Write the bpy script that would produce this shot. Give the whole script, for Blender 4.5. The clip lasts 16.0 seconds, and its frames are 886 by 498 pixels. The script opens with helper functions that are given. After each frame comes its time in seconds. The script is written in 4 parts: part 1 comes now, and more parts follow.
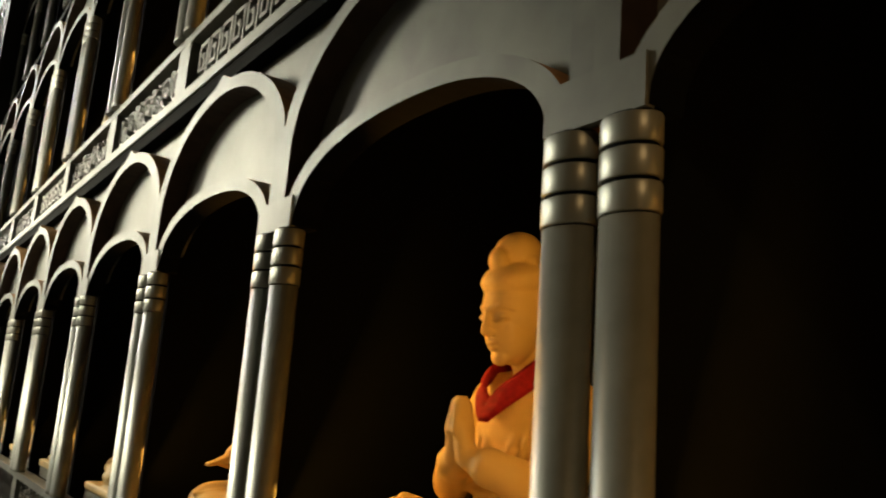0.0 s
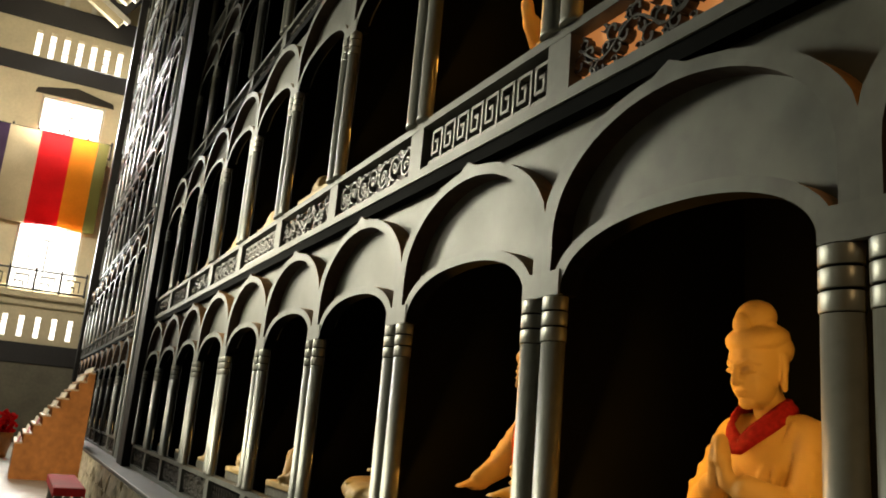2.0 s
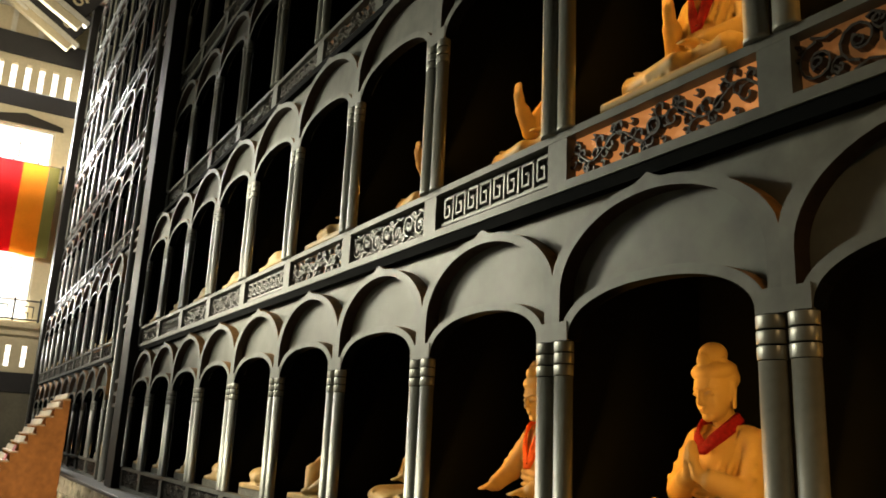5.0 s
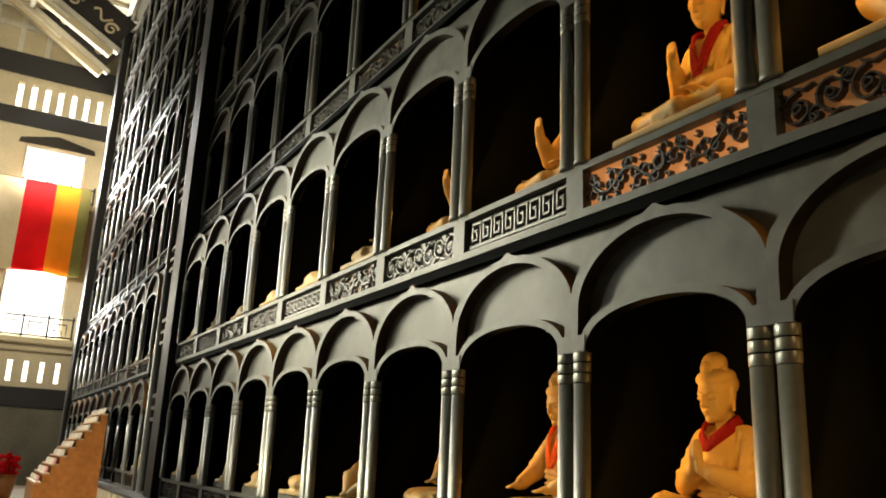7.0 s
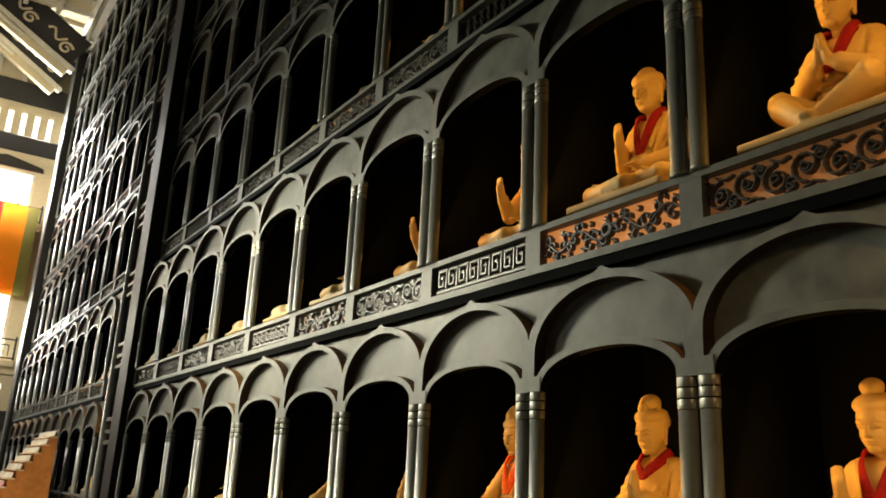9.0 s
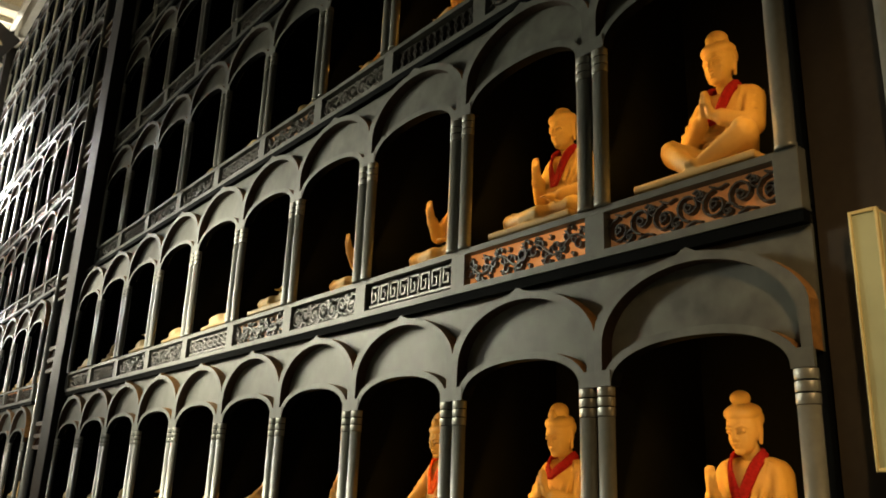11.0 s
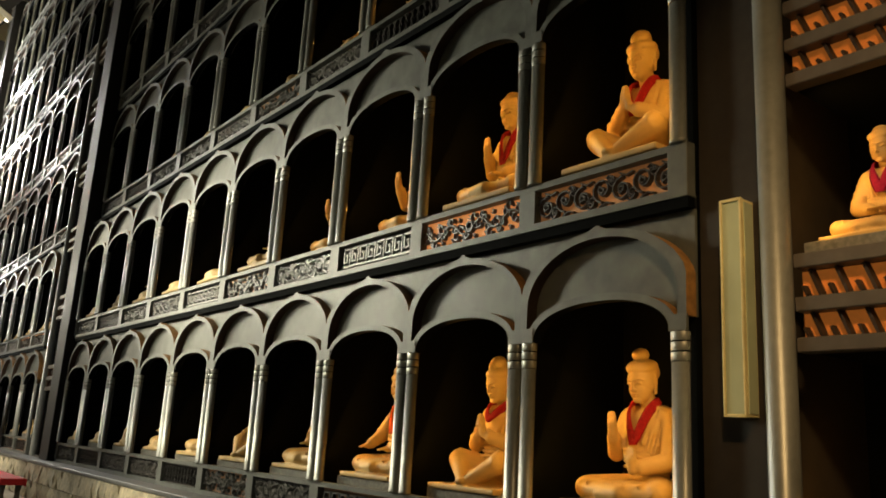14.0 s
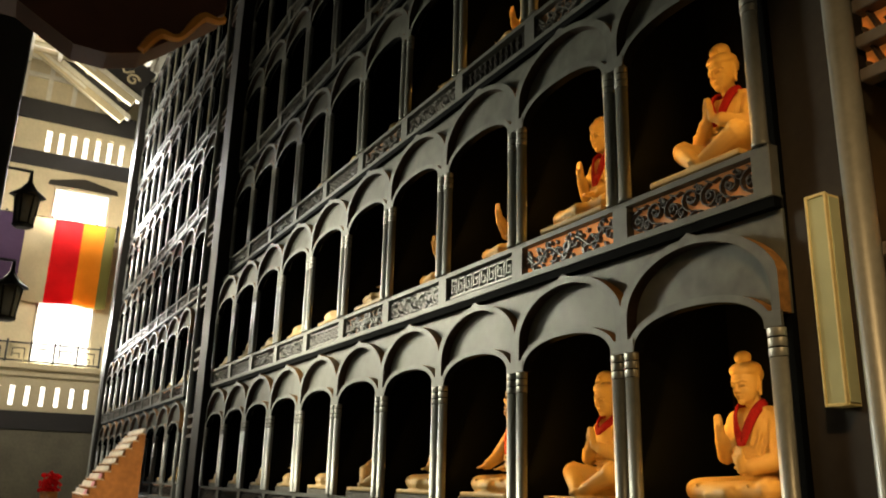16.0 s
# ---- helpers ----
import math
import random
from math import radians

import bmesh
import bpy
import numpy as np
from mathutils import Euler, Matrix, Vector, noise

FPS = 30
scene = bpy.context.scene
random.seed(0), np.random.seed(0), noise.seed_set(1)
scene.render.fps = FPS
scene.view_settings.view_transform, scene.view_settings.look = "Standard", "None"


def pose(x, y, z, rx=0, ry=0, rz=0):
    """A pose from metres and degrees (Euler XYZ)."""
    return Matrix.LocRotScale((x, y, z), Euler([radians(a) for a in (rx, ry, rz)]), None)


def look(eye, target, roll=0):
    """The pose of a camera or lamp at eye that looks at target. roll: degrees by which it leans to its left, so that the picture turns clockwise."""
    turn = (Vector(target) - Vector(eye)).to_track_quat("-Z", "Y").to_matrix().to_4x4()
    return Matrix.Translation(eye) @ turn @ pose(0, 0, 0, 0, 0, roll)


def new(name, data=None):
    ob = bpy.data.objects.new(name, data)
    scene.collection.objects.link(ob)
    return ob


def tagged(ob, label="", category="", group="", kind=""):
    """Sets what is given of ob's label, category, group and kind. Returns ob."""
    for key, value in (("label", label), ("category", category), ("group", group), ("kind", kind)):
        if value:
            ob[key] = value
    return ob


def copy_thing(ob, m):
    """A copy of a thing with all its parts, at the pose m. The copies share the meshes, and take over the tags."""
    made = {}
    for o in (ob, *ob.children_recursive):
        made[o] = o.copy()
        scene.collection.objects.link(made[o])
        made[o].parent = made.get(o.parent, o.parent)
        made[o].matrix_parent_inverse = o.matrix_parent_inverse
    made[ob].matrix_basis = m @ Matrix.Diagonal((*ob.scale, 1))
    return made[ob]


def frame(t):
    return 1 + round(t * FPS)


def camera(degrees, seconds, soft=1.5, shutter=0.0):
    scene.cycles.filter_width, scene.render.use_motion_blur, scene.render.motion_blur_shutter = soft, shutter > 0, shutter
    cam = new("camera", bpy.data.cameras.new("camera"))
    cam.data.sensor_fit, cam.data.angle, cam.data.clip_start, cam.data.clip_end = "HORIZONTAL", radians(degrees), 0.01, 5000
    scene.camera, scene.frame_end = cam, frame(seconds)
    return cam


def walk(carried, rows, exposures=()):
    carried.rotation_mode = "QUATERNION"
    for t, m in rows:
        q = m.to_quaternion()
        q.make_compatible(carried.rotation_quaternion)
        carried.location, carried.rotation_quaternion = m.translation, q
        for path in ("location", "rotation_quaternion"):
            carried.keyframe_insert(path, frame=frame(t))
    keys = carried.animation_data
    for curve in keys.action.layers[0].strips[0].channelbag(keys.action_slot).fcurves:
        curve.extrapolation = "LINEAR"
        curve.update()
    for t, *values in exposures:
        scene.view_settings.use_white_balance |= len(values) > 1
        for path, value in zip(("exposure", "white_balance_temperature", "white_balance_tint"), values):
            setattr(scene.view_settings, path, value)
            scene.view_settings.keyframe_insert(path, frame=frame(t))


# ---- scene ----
cam = camera(57.33, 16.0, soft=1.8, shutter=0.4)
# seconds, eye in metres, yaw, pitch, roll in degrees
PATH = [
    (0.0, -0.9210, 0.3038, 1.5892, -35.406, 11.439, -4.116),
    (0.5, -1.0885, 0.2658, 1.6017, -32.994, 11.659, -4.245),
    (1.0, -1.3387, 0.1895, 1.5665, -32.236, 12.496, -3.497),
    (1.5, -1.4969, 0.1485, 1.5701, -29.102, 12.813, -4.430),
    (2.0, -1.6832, 0.0425, 1.5605, -27.660, 12.798, -4.942),
    (2.5, -1.7861, -0.0325, 1.5605, -29.064, 11.986, -3.938),
    (3.0, -1.9461, -0.1436, 1.5604, -29.771, 11.568, -2.014),
    (3.5, -2.1025, -0.2499, 1.5679, -30.926, 12.432, -1.806),
    (4.0, -2.2306, -0.3440, 1.5653, -31.441, 13.785, -2.434),
    (4.2, -2.2933, -0.4136, 1.5665, -31.679, 13.900, -2.853),
    (6.5, -2.8722, -0.8958, 1.5172, -30.649, 12.946, -1.950),
    (7.0, -2.8827, -1.0389, 1.4721, -29.952, 14.643, -2.500),
    (7.5, -3.0219, -1.1687, 1.5124, -30.513, 16.387, -1.938),
    (8.0, -3.1520, -1.2769, 1.4713, -33.285, 17.338, -3.345),
    (10.3, -3.5583, -1.8252, 1.4971, -34.771, 15.204, -1.976),
    (10.5, -3.5647, -1.8650, 1.4547, -35.965, 15.716, -2.540),
    (11.0, -3.6805, -1.9752, 1.4706, -38.667, 16.670, -2.142),
    (11.5, -3.7137, -2.1421, 1.4573, -38.012, 17.602, -2.541),
    (12.0, -3.7472, -2.2849, 1.4673, -36.365, 17.274, -2.975),
    (12.5, -3.8338, -2.3761, 1.4565, -37.098, 16.620, -2.735),
    (13.0, -3.9123, -2.4772, 1.3909, -39.592, 15.220, -2.589),
    (13.5, -3.8445, -2.6902, 1.4149, -39.675, 14.061, -2.021),
    (14.0, -3.8039, -2.8216, 1.4192, -38.160, 13.291, -3.225),
    (14.5, -3.8913, -2.9056, 1.4494, -37.296, 12.457, -2.847),
    (15.0, -3.9133, -2.9840, 1.3951, -34.978, 12.404, -2.977),
    (15.5, -3.8507, -3.0342, 1.2853, -31.478, 13.447, -2.457),
    (16.0, -3.8810, -3.1286, 1.1865, -29.443, 16.045, -1.517),
]

walk(cam, [(t, pose(x, y, z, 90 + pitch, roll, yaw)) for t, x, y, z, yaw, pitch, roll in PATH],
     exposures=[(0.0, -0.02), (3.0, -0.06), (5.5, 0.05), (8.0, 0.16), (16.0, 0.16)])

# ---- plan, in metres: the niche wall runs along y at x = 0, the hall lies at x < 0 ----
BAY, PITCH, TIERS, BAYS = 1.35, 2.235, 7, 10
FOOT = 0.993            # foot of the lowest columns
LAST_Y = 31.7           # end wall with windows
PERIOD = 15.94          # from one block of niches to the next
BACK, LIFT = 0.14, 0.12   # the tiers from the third on stand back and higher
TOP = FOOT + TIERS * PITCH + LIFT
HALL_X = -7.0
BACK_Y = -7.0
ROOF = 19.2



def tier(k):
    """Depth and foot of a tier of niches."""
    return (BACK if k > 1 else 0.0), FOOT + k * PITCH + (LIFT if k > 1 else 0.0)


# ---- light ----
world = bpy.data.worlds.new("world")
scene.world = world
world.use_nodes = True
wn = world.node_tree.nodes
sky = wn.new("ShaderNodeTexSky")
sky.sky_type, sky.sun_disc = "NISHITA", False
sky.sun_elevation, sky.sun_rotation = radians(48), radians(20)
wn["Background"].inputs[1].default_value = 0.12
world.node_tree.links.new(sky.outputs[0], wn["Background"].inputs[0])


def lamp(name, kind, m, power, colour, size=0.2, size_y=None, spread=None):
    data = bpy.data.lights.new(name, kind)
    data.energy, data.color = power, colour
    if kind == "AREA":
        data.size = size
        if size_y:
            data.shape, data.size_y = "RECTANGLE", size_y
        if spread:
            data.spread = radians(spread)
    elif kind == "POINT":
        data.shadow_soft_size = size
    ob = new(name, data)
    ob.matrix_world = m
    return ob


# lamps added at the unseen opposite wall; daylight in the end wall's windows
lamp("added_side_lamp", "AREA", look((HALL_X + 0.05, 9.8, 5.6), (0, 7.0, 3.0)), 100, (1.0, 0.90, 0.68), 1.6, 1.6, spread=46)
lamp("added_side_lamp", "AREA", look((HALL_X + 0.05, 23.5, 6.3), (0, 5.5, 2.5)), 135, (1.0, 0.91, 0.66), 6.5, 3.2, spread=70)
lamp("added_side_lamp", "AREA", look((HALL_X + 0.05, 15.2, 6.2), (0, 0.0, 1.5)), 145, (1.0, 0.95, 0.70), 2.2, 2.0, spread=58)
lamp("added_side_lamp", "AREA", look((HALL_X + 0.05, 22.0, 9.5), (-1.0, 31.0, 10.0)), 480, (1.0, 0.90, 0.72), 3.4, 2.4, spread=120)
lamp("window_daylight", "AREA", look((-1.6, LAST_Y - 0.1, 11.4), (-1.0, 18, 10.0)), 1000, (1.0, 0.97, 0.88), 2.2, 1.7)
lamp("window_daylight", "AREA", look((-1.5, LAST_Y - 0.1, 6.3), (-0.9, 20, 3.5)), 560, (1.0, 0.97, 0.88), 2.2, 2.3)
lamp("window_daylight", "AREA", look((-1.7, LAST_Y - 0.15, 14.2), (-1.0, 16, 12.0)), 650, (1.0, 0.97, 0.90), 3.0, 0.9)
# lamp added to brighten the side of the stepped stand
lamp("stand_fill_lamp", "AREA", look((HALL_X + 0.05, 12.6, 1.9), (-1.4, 18.0, 1.0)), 60, (1.0, 0.90, 0.72), 2.4, 2.6, spread=55)
# unseen warm lamp added behind the visitor to brighten the dark pier
lamp("warm_fill_lamp", "AREA", look((-3.4, -2.9, 5.0), (0.2, -0.9, 2.2)), 13, (1.0, 0.62, 0.27), 0.4, 0.4, spread=52)
# unseen amber lamps added behind the columns, for each niche by the block's end
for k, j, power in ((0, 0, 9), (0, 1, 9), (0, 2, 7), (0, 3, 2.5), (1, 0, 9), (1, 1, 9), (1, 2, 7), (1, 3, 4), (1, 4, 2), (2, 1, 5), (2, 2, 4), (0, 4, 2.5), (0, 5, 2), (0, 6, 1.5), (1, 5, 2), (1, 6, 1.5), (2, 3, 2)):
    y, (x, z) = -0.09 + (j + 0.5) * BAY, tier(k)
    lamp("unseen_niche_lamp", "AREA", look((x + 0.17, y + 0.52, z + 0.74), (x + 0.55, y + 0.10, z + 0.60)), power * 0.80, (1.0, 0.47, 0.075), 0.10, 1.0)
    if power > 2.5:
        lamp("unseen_niche_lamp", "AREA", look((x + 0.17, y - 0.52, z + 0.74), (x + 0.55, y - 0.20, z + 0.64)), power * 0.36, (1.0, 0.47, 0.075), 0.10, 1.0)
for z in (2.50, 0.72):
    lamp("unseen_niche_lamp", "AREA", look((0.18, -0.80, z + 0.42), (0.5, -0.92, z + 0.40)), 2.0, (1.0, 0.48, 0.10), 0.06, 0.7)


# ---- materials ----
def material(name, colour, rough=0.6, metal=0.0, grain=0.12, scale=14.0, bump=0.15, second=None, stain=0.25, stain_scale=1.3, glow=0.0, spec=0.5, vary=0.0):
    mat = bpy.data.materials.new(name)
    mat.use_nodes = True
    nt = mat.node_tree
    n, l = nt.nodes, nt.links
    b = n["Principled BSDF"]
    tc = n.new("ShaderNodeTexCoord")
    fine = n.new("ShaderNodeTexNoise")
    fine.inputs["Scale"].default_value, fine.inputs["Detail"].default_value = scale, 6
    coarse = n.new("ShaderNodeTexNoise")
    coarse.inputs["Scale"].default_value, coarse.inputs["Detail"].default_value = stain_scale, 4
    geo = n.new("ShaderNodeNewGeometry")
    l.new(tc.outputs["Object"], fine.inputs["Vector"])
    l.new(geo.outputs["Position"], coarse.inputs["Vector"])
    ramp = n.new("ShaderNodeValToRGB")
    second = second or tuple(c * (1 - stain) for c in colour)
    ramp.color_ramp.elements[0].color, ramp.color_ramp.elements[1].color = (*second, 1), (*colour, 1)
    ramp.color_ramp.elements[0].position, ramp.color_ramp.elements[1].position = 0.32, 0.62
    l.new(coarse.outputs["Fac"], ramp.inputs[0])
    mix = n.new("ShaderNodeMix")
    mix.data_type, mix.blend_type = "RGBA", "MULTIPLY"
    mix.inputs[0].default_value = 1.0
    var = n.new("ShaderNodeMapRange")
    var.inputs["From Min"].default_value, var.inputs["From Max"].default_value = 0.3, 0.7
    var.inputs["To Min"].default_value, var.inputs["To Max"].default_value = 1 - grain, 1 + grain
    l.new(fine.outputs["Fac"], var.inputs["Value"])
    l.new(ramp.outputs[0], mix.inputs[6])
    l.new(var.outputs[0], mix.inputs[7])
    out = mix.outputs[2]
    if vary:
        info = n.new("ShaderNodeObjectInfo")
        vr = n.new("ShaderNodeMapRange")
        vr.inputs["To Min"].default_value, vr.inputs["To Max"].default_value = 1 - vary, 1 + vary
        m2 = n.new("ShaderNodeMix")
        m2.data_type, m2.blend_type = "RGBA", "MULTIPLY"
        m2.inputs[0].default_value = 1.0
        l.new(info.outputs["Random"], vr.inputs["Value"])
        l.new(out, m2.inputs[6])
        l.new(vr.outputs[0], m2.inputs[7])
        out = m2.outputs[2]
    l.new(out, b.inputs["Base Color"])
    rr = n.new("ShaderNodeMapRange")
    rr.inputs["To Min"].default_value, rr.inputs["To Max"].default_value = max(0.02, rough - 0.12), min(1.0, rough + 0.12)
    l.new(coarse.outputs["Fac"], rr.inputs["Value"])
    l.new(rr.outputs[0], b.inputs["Roughness"])
    b.inputs["Metallic"].default_value = metal
    b.inputs["Specular IOR Level"].default_value = spec
    if bump:
        bp = n.new("ShaderNodeBump")
        bp.inputs["Strength"].default_value, bp.inputs["Distance"].default_value = bump, 0.01
        l.new(fine.outputs["Fac"], bp.inputs["Height"])
        l.new(bp.outputs[0], b.inputs["Normal"])
    if glow:
        b.inputs["Emission Color"].default_value = (*colour, 1)
        b.inputs["Emission Strength"].default_value = glow
    return mat


GREY = material("grey_paint", (0.126, 0.134, 0.118), 0.50, grain=0.16, scale=9, bump=0.10, stain=0.3, stain_scale=3.4, spec=0.38)
# lunette panels: patchy satin reflections put into the colour as mottling
SHEEN = material("grey_panel_with_sheen_mottle", (0.126, 0.134, 0.117), 0.48, grain=0.14, scale=5, bump=0.05, stain=0.42, stain_scale=4.5, spec=0.4)
SHAFT = material("satin_grey_paint", (0.27, 0.28, 0.25), 0.40, metal=0.40, grain=0.08, scale=22, bump=0.05, stain=0.2, stain_scale=2.0, spec=0.6)
DARK = material("black_paint_and_shade", (0.003, 0.004, 0.0045), 0.9, bump=0.1, spec=0.05)
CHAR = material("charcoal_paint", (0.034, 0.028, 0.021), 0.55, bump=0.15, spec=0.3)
UMBER = material("umber_wood_and_soffit_shade", (0.035, 0.022, 0.014), 0.6, grain=0.3, scale=18, bump=0.2, spec=0.3)
BROWN = material("brown_wood", (0.32, 0.16, 0.045), 0.55, grain=0.3, scale=18, bump=0.2)
PANEL = material("ochre_panel", (0.50, 0.26, 0.13), 0.6, grain=0.2, scale=16)
# emission added to the orange grounds in place of amber light behind them
PANEL_O = material("glowing_orange_panel", (0.90, 0.33, 0.09), 0.55, grain=0.15, scale=16, glow=0.45)
PANEL_L = material("glowing_orange_ground", (0.80, 0.33, 0.10), 0.55, grain=0.2, scale=16, glow=0.10)
PANEL_B = material("glowing_amber_panel", (0.66, 0.19, 0.028), 0.55, grain=0.2, scale=16, glow=0.22)
CARVE = material("carved_charcoal", (0.04, 0.037, 0.033), 0.4, grain=0.2, scale=30)
CARVE_L = material("carved_pale_grey", (0.16, 0.155, 0.14), 0.42, grain=0.2, scale=30)
STATUE = material("honey_cream_stone", (0.58, 0.40, 0.155), 0.55, grain=0.08, scale=7, bump=0.08, stain=0.10, stain_scale=5)
RED = material("red_cloth", (0.32, 0.012, 0.02), 0.85, grain=0.25, scale=60, bump=0.35, spec=0.2)
ORANGE = material("orange_cloth", (0.85, 0.13, 0.02), 0.85, grain=0.2, scale=60, bump=0.35, spec=0.2)
PLUM = material("plum_cloth", (0.30, 0.012, 0.07), 0.85, grain=0.2, scale=60, bump=0.35, spec=0.2)
SLAB = material("grey_stone_slab", (0.17, 0.165, 0.135), 0.75, grain=0.3, scale=35, bump=0.3)
STONE = material("rough_limestone", (0.62, 0.54, 0.37), 0.85, grain=0.3, scale=12, bump=0.6, vary=0.16, stain=0.3)
MORTAR = material("mortar", (0.27, 0.24, 0.18), 0.9, grain=0.3, scale=40, bump=0.4)
FLOOR = material("cream_floor_stone", (0.55, 0.50, 0.40), 0.35, grain=0.08, scale=5, bump=0.03, vary=0.05)
CREAM = material("cream_plaster", (0.62, 0.53, 0.34), 0.8, grain=0.06, scale=10, bump=0.1, stain=0.12)
OLIVE = material("olive_plaster", (0.17, 0.155, 0.11), 0.8, grain=0.1, scale=10, bump=0.1)
BEAM = material("dark_beam_paint", (0.022, 0.020, 0.020), 0.6, bump=0.1)
WHITE = material("white_paint", (0.72, 0.68, 0.56), 0.5, grain=0.08)
STANDW = material("orange_brown_wood", (0.42, 0.15, 0.03), 0.4, grain=0.2, scale=8, bump=0.1)
PALEW = material("pale_wood", (0.62, 0.40, 0.20), 0.5, grain=0.2, scale=20)
PINK = material("pink_card", (0.80, 0.30, 0.30), 0.7)
CARD = material("cream_card", (0.80, 0.70, 0.52), 0.7)
GOLD = material("dull_gold_metal", (0.80, 0.70, 0.34), 0.42, metal=0.1, grain=0.12, scale=20)
GLASSG = material("green_frosted_glass", (0.52, 0.58, 0.38), 0.22, grain=0.08, scale=4, bump=0.02)


def cloth(name, colour):
    """Thin banner cloth that lets part of the daylight through."""
    mat = material(name, colour, 0.85, grain=0.12, scale=30, bump=0.2, spec=0.1)
    n, l = mat.node_tree.nodes, mat.node_tree.links
    thin, mix = n.new("ShaderNodeBsdfTranslucent"), n.new("ShaderNodeMixShader")
    thin.inputs["Color"].default_value = (*colour, 1)
    mix.inputs[0].default_value = 0.45
    l.new(n["Principled BSDF"].outputs[0], mix.inputs[1])
    l.new(thin.outputs[0], mix.inputs[2])
    l.new(mix.outputs[0], n["Material Output"].inputs["Surface"])
    return mat


FLAG_R = cloth("flag_red", (0.75, 0.012, 0.015))
FLAG_O = cloth("flag_orange", (0.80, 0.27, 0.015))
FLAG_Y = cloth("flag_cream", (0.62, 0.52, 0.34))
FLAG_P = cloth("flag_violet", (0.10, 0.06, 0.12))
FLAG_G = cloth("flag_olive", (0.20, 0.18, 0.05))
DAY = material("bright_sky_beyond", (1.0, 0.99, 0.97), 1.0, glow=1.7, bump=0, grain=0.0, stain=0.0)
GLAZING = material("weathered_white_bar", (0.55, 0.54, 0.5), 0.6)
IRON = material("dark_iron", (0.02, 0.02, 0.02), 0.5, metal=0.3)


# ---- helpers for shapes ----
def mesh(name, bm, mat, smooth=False):
    me = bpy.data.meshes.new(name)
    bmesh.ops.recalc_face_normals(bm, faces=bm.faces)
    bm.to_mesh(me)
    bm.free()
    for m in (mat if isinstance(mat, (list, tuple)) else [mat]):
        me.materials.append(m)
    if smooth:
        for p in me.polygons:
            p.use_smooth = True
    return me


def part(name, bm, mat, parent, label="", smooth=False):
    ob = new(name, mesh(name, bm, mat, smooth))
    ob.parent = parent
    return tagged(ob, label)


def share(name, me, parent, loc=(0, 0, 0)):
    ob = new(name, me)
    ob.parent, ob.location = parent, loc
    return ob


def empty(name, label, category, group="", kind="", loc=(0, 0, 0)):
    ob = new(name)
    ob.location = loc
    return tagged(ob, label, category, group, kind)


def add_box(bm, x0, x1, y0, y1, z0, z1, bevel=0.0, mi=0):
    r = bmesh.ops.create_cube(bm, size=1.0)
    vs = r["verts"]
    for v in vs:
        v.co = Vector(((x0 + x1) / 2 + v.co.x * (x1 - x0), (y0 + y1) / 2 + v.co.y * (y1 - y0), (z0 + z1) / 2 + v.co.z * (z1 - z0)))
    fs = {f for v in vs for f in v.link_faces}
    for f in fs:
        f.material_index = mi
    if bevel:
        es = {e for v in vs for e in v.link_edges}
        bmesh.ops.bevel(bm, geom=list(es), offset=bevel, segments=1, affect="EDGES")
    return bm


def box(*a, bevel=0.0):
    return add_box(bmesh.new(), *a, bevel=bevel)


def lathe(bm, profile, cx=0.0, cy=0.0, n=20, smooth_from=0):
    """profile: (radius, z) from the foot up."""
    rings = []
    for r, z in profile:
        rings.append([bm.verts.new((cx + r * math.cos(2 * math.pi * i / n), cy + r * math.sin(2 * math.pi * i / n), z)) for i in range(n)])
    for a, b in zip(rings, rings[1:]):
        for i in range(n):
            f = bm.faces.new((a[i], a[(i + 1) % n], b[(i + 1) % n], b[i]))
            f.smooth = True
    bm.faces.new(rings[0][::-1])
    bm.faces.new(rings[-1])
    return bm


def band(bm, inner, outer, x0, x1, front=0, side=1, under=None):
    """A strip between two curves of (y, z), from x0 to x1; the sides take another material."""
    rows_ = []
    for (ay, az), (by, bz) in zip(inner, outer):
        rows_.append([bm.verts.new(p) for p in ((x0, ay, az), (x0, by, bz), (x1, by, bz), (x1, ay, az))])
    for a, b in zip(rows_, rows_[1:]):
        for i in range(4):
            f = bm.faces.new((a[i], a[(i + 1) % 4], b[(i + 1) % 4], b[i]))
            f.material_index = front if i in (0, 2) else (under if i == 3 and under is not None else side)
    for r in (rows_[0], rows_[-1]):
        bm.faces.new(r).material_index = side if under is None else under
    return bm


def ribbon(bm, pts, w, x0, x1):
    """A raised stroke along (y, z) points."""
    n = len(pts)
    rows_ = []
    for i, (y, z) in enumerate(pts):
        a, b = pts[max(0, i - 1)], pts[min(n - 1, i + 1)]
        dy, dz = b[0] - a[0], b[1] - a[1]
        s = math.hypot(dy, dz) or 1.0
        ny, nz = -dz / s, dy / s
        ww = w(i / (n - 1)) if callable(w) else w
        rows_.append([bm.verts.new(p) for p in ((x1, y - ny * ww, z - nz * ww), (x0, y - ny * ww * 0.6, z - nz * ww * 0.6), (x0, y + ny * ww * 0.6, z + nz * ww * 0.6), (x1, y + ny * ww, z + nz * ww))])
    for a, b in zip(rows_, rows_[1:]):
        for i in range(3):
            bm.faces.new((a[i], a[i + 1], b[i + 1], b[i]))
    bm.faces.new(rows_[0])
    bm.faces.new(rows_[-1][::-1])


def spiral(cy, cz, r0, r1, a0, turns, n=14):
    out = []
    for i in range(n):
        f = i / (n - 1)
        r, a = r0 + (r1 - r0) * f, a0 + turns * 2 * math.pi * f
        out.append((cy + r * math.cos(a), cz + r * math.sin(a)))
    return out


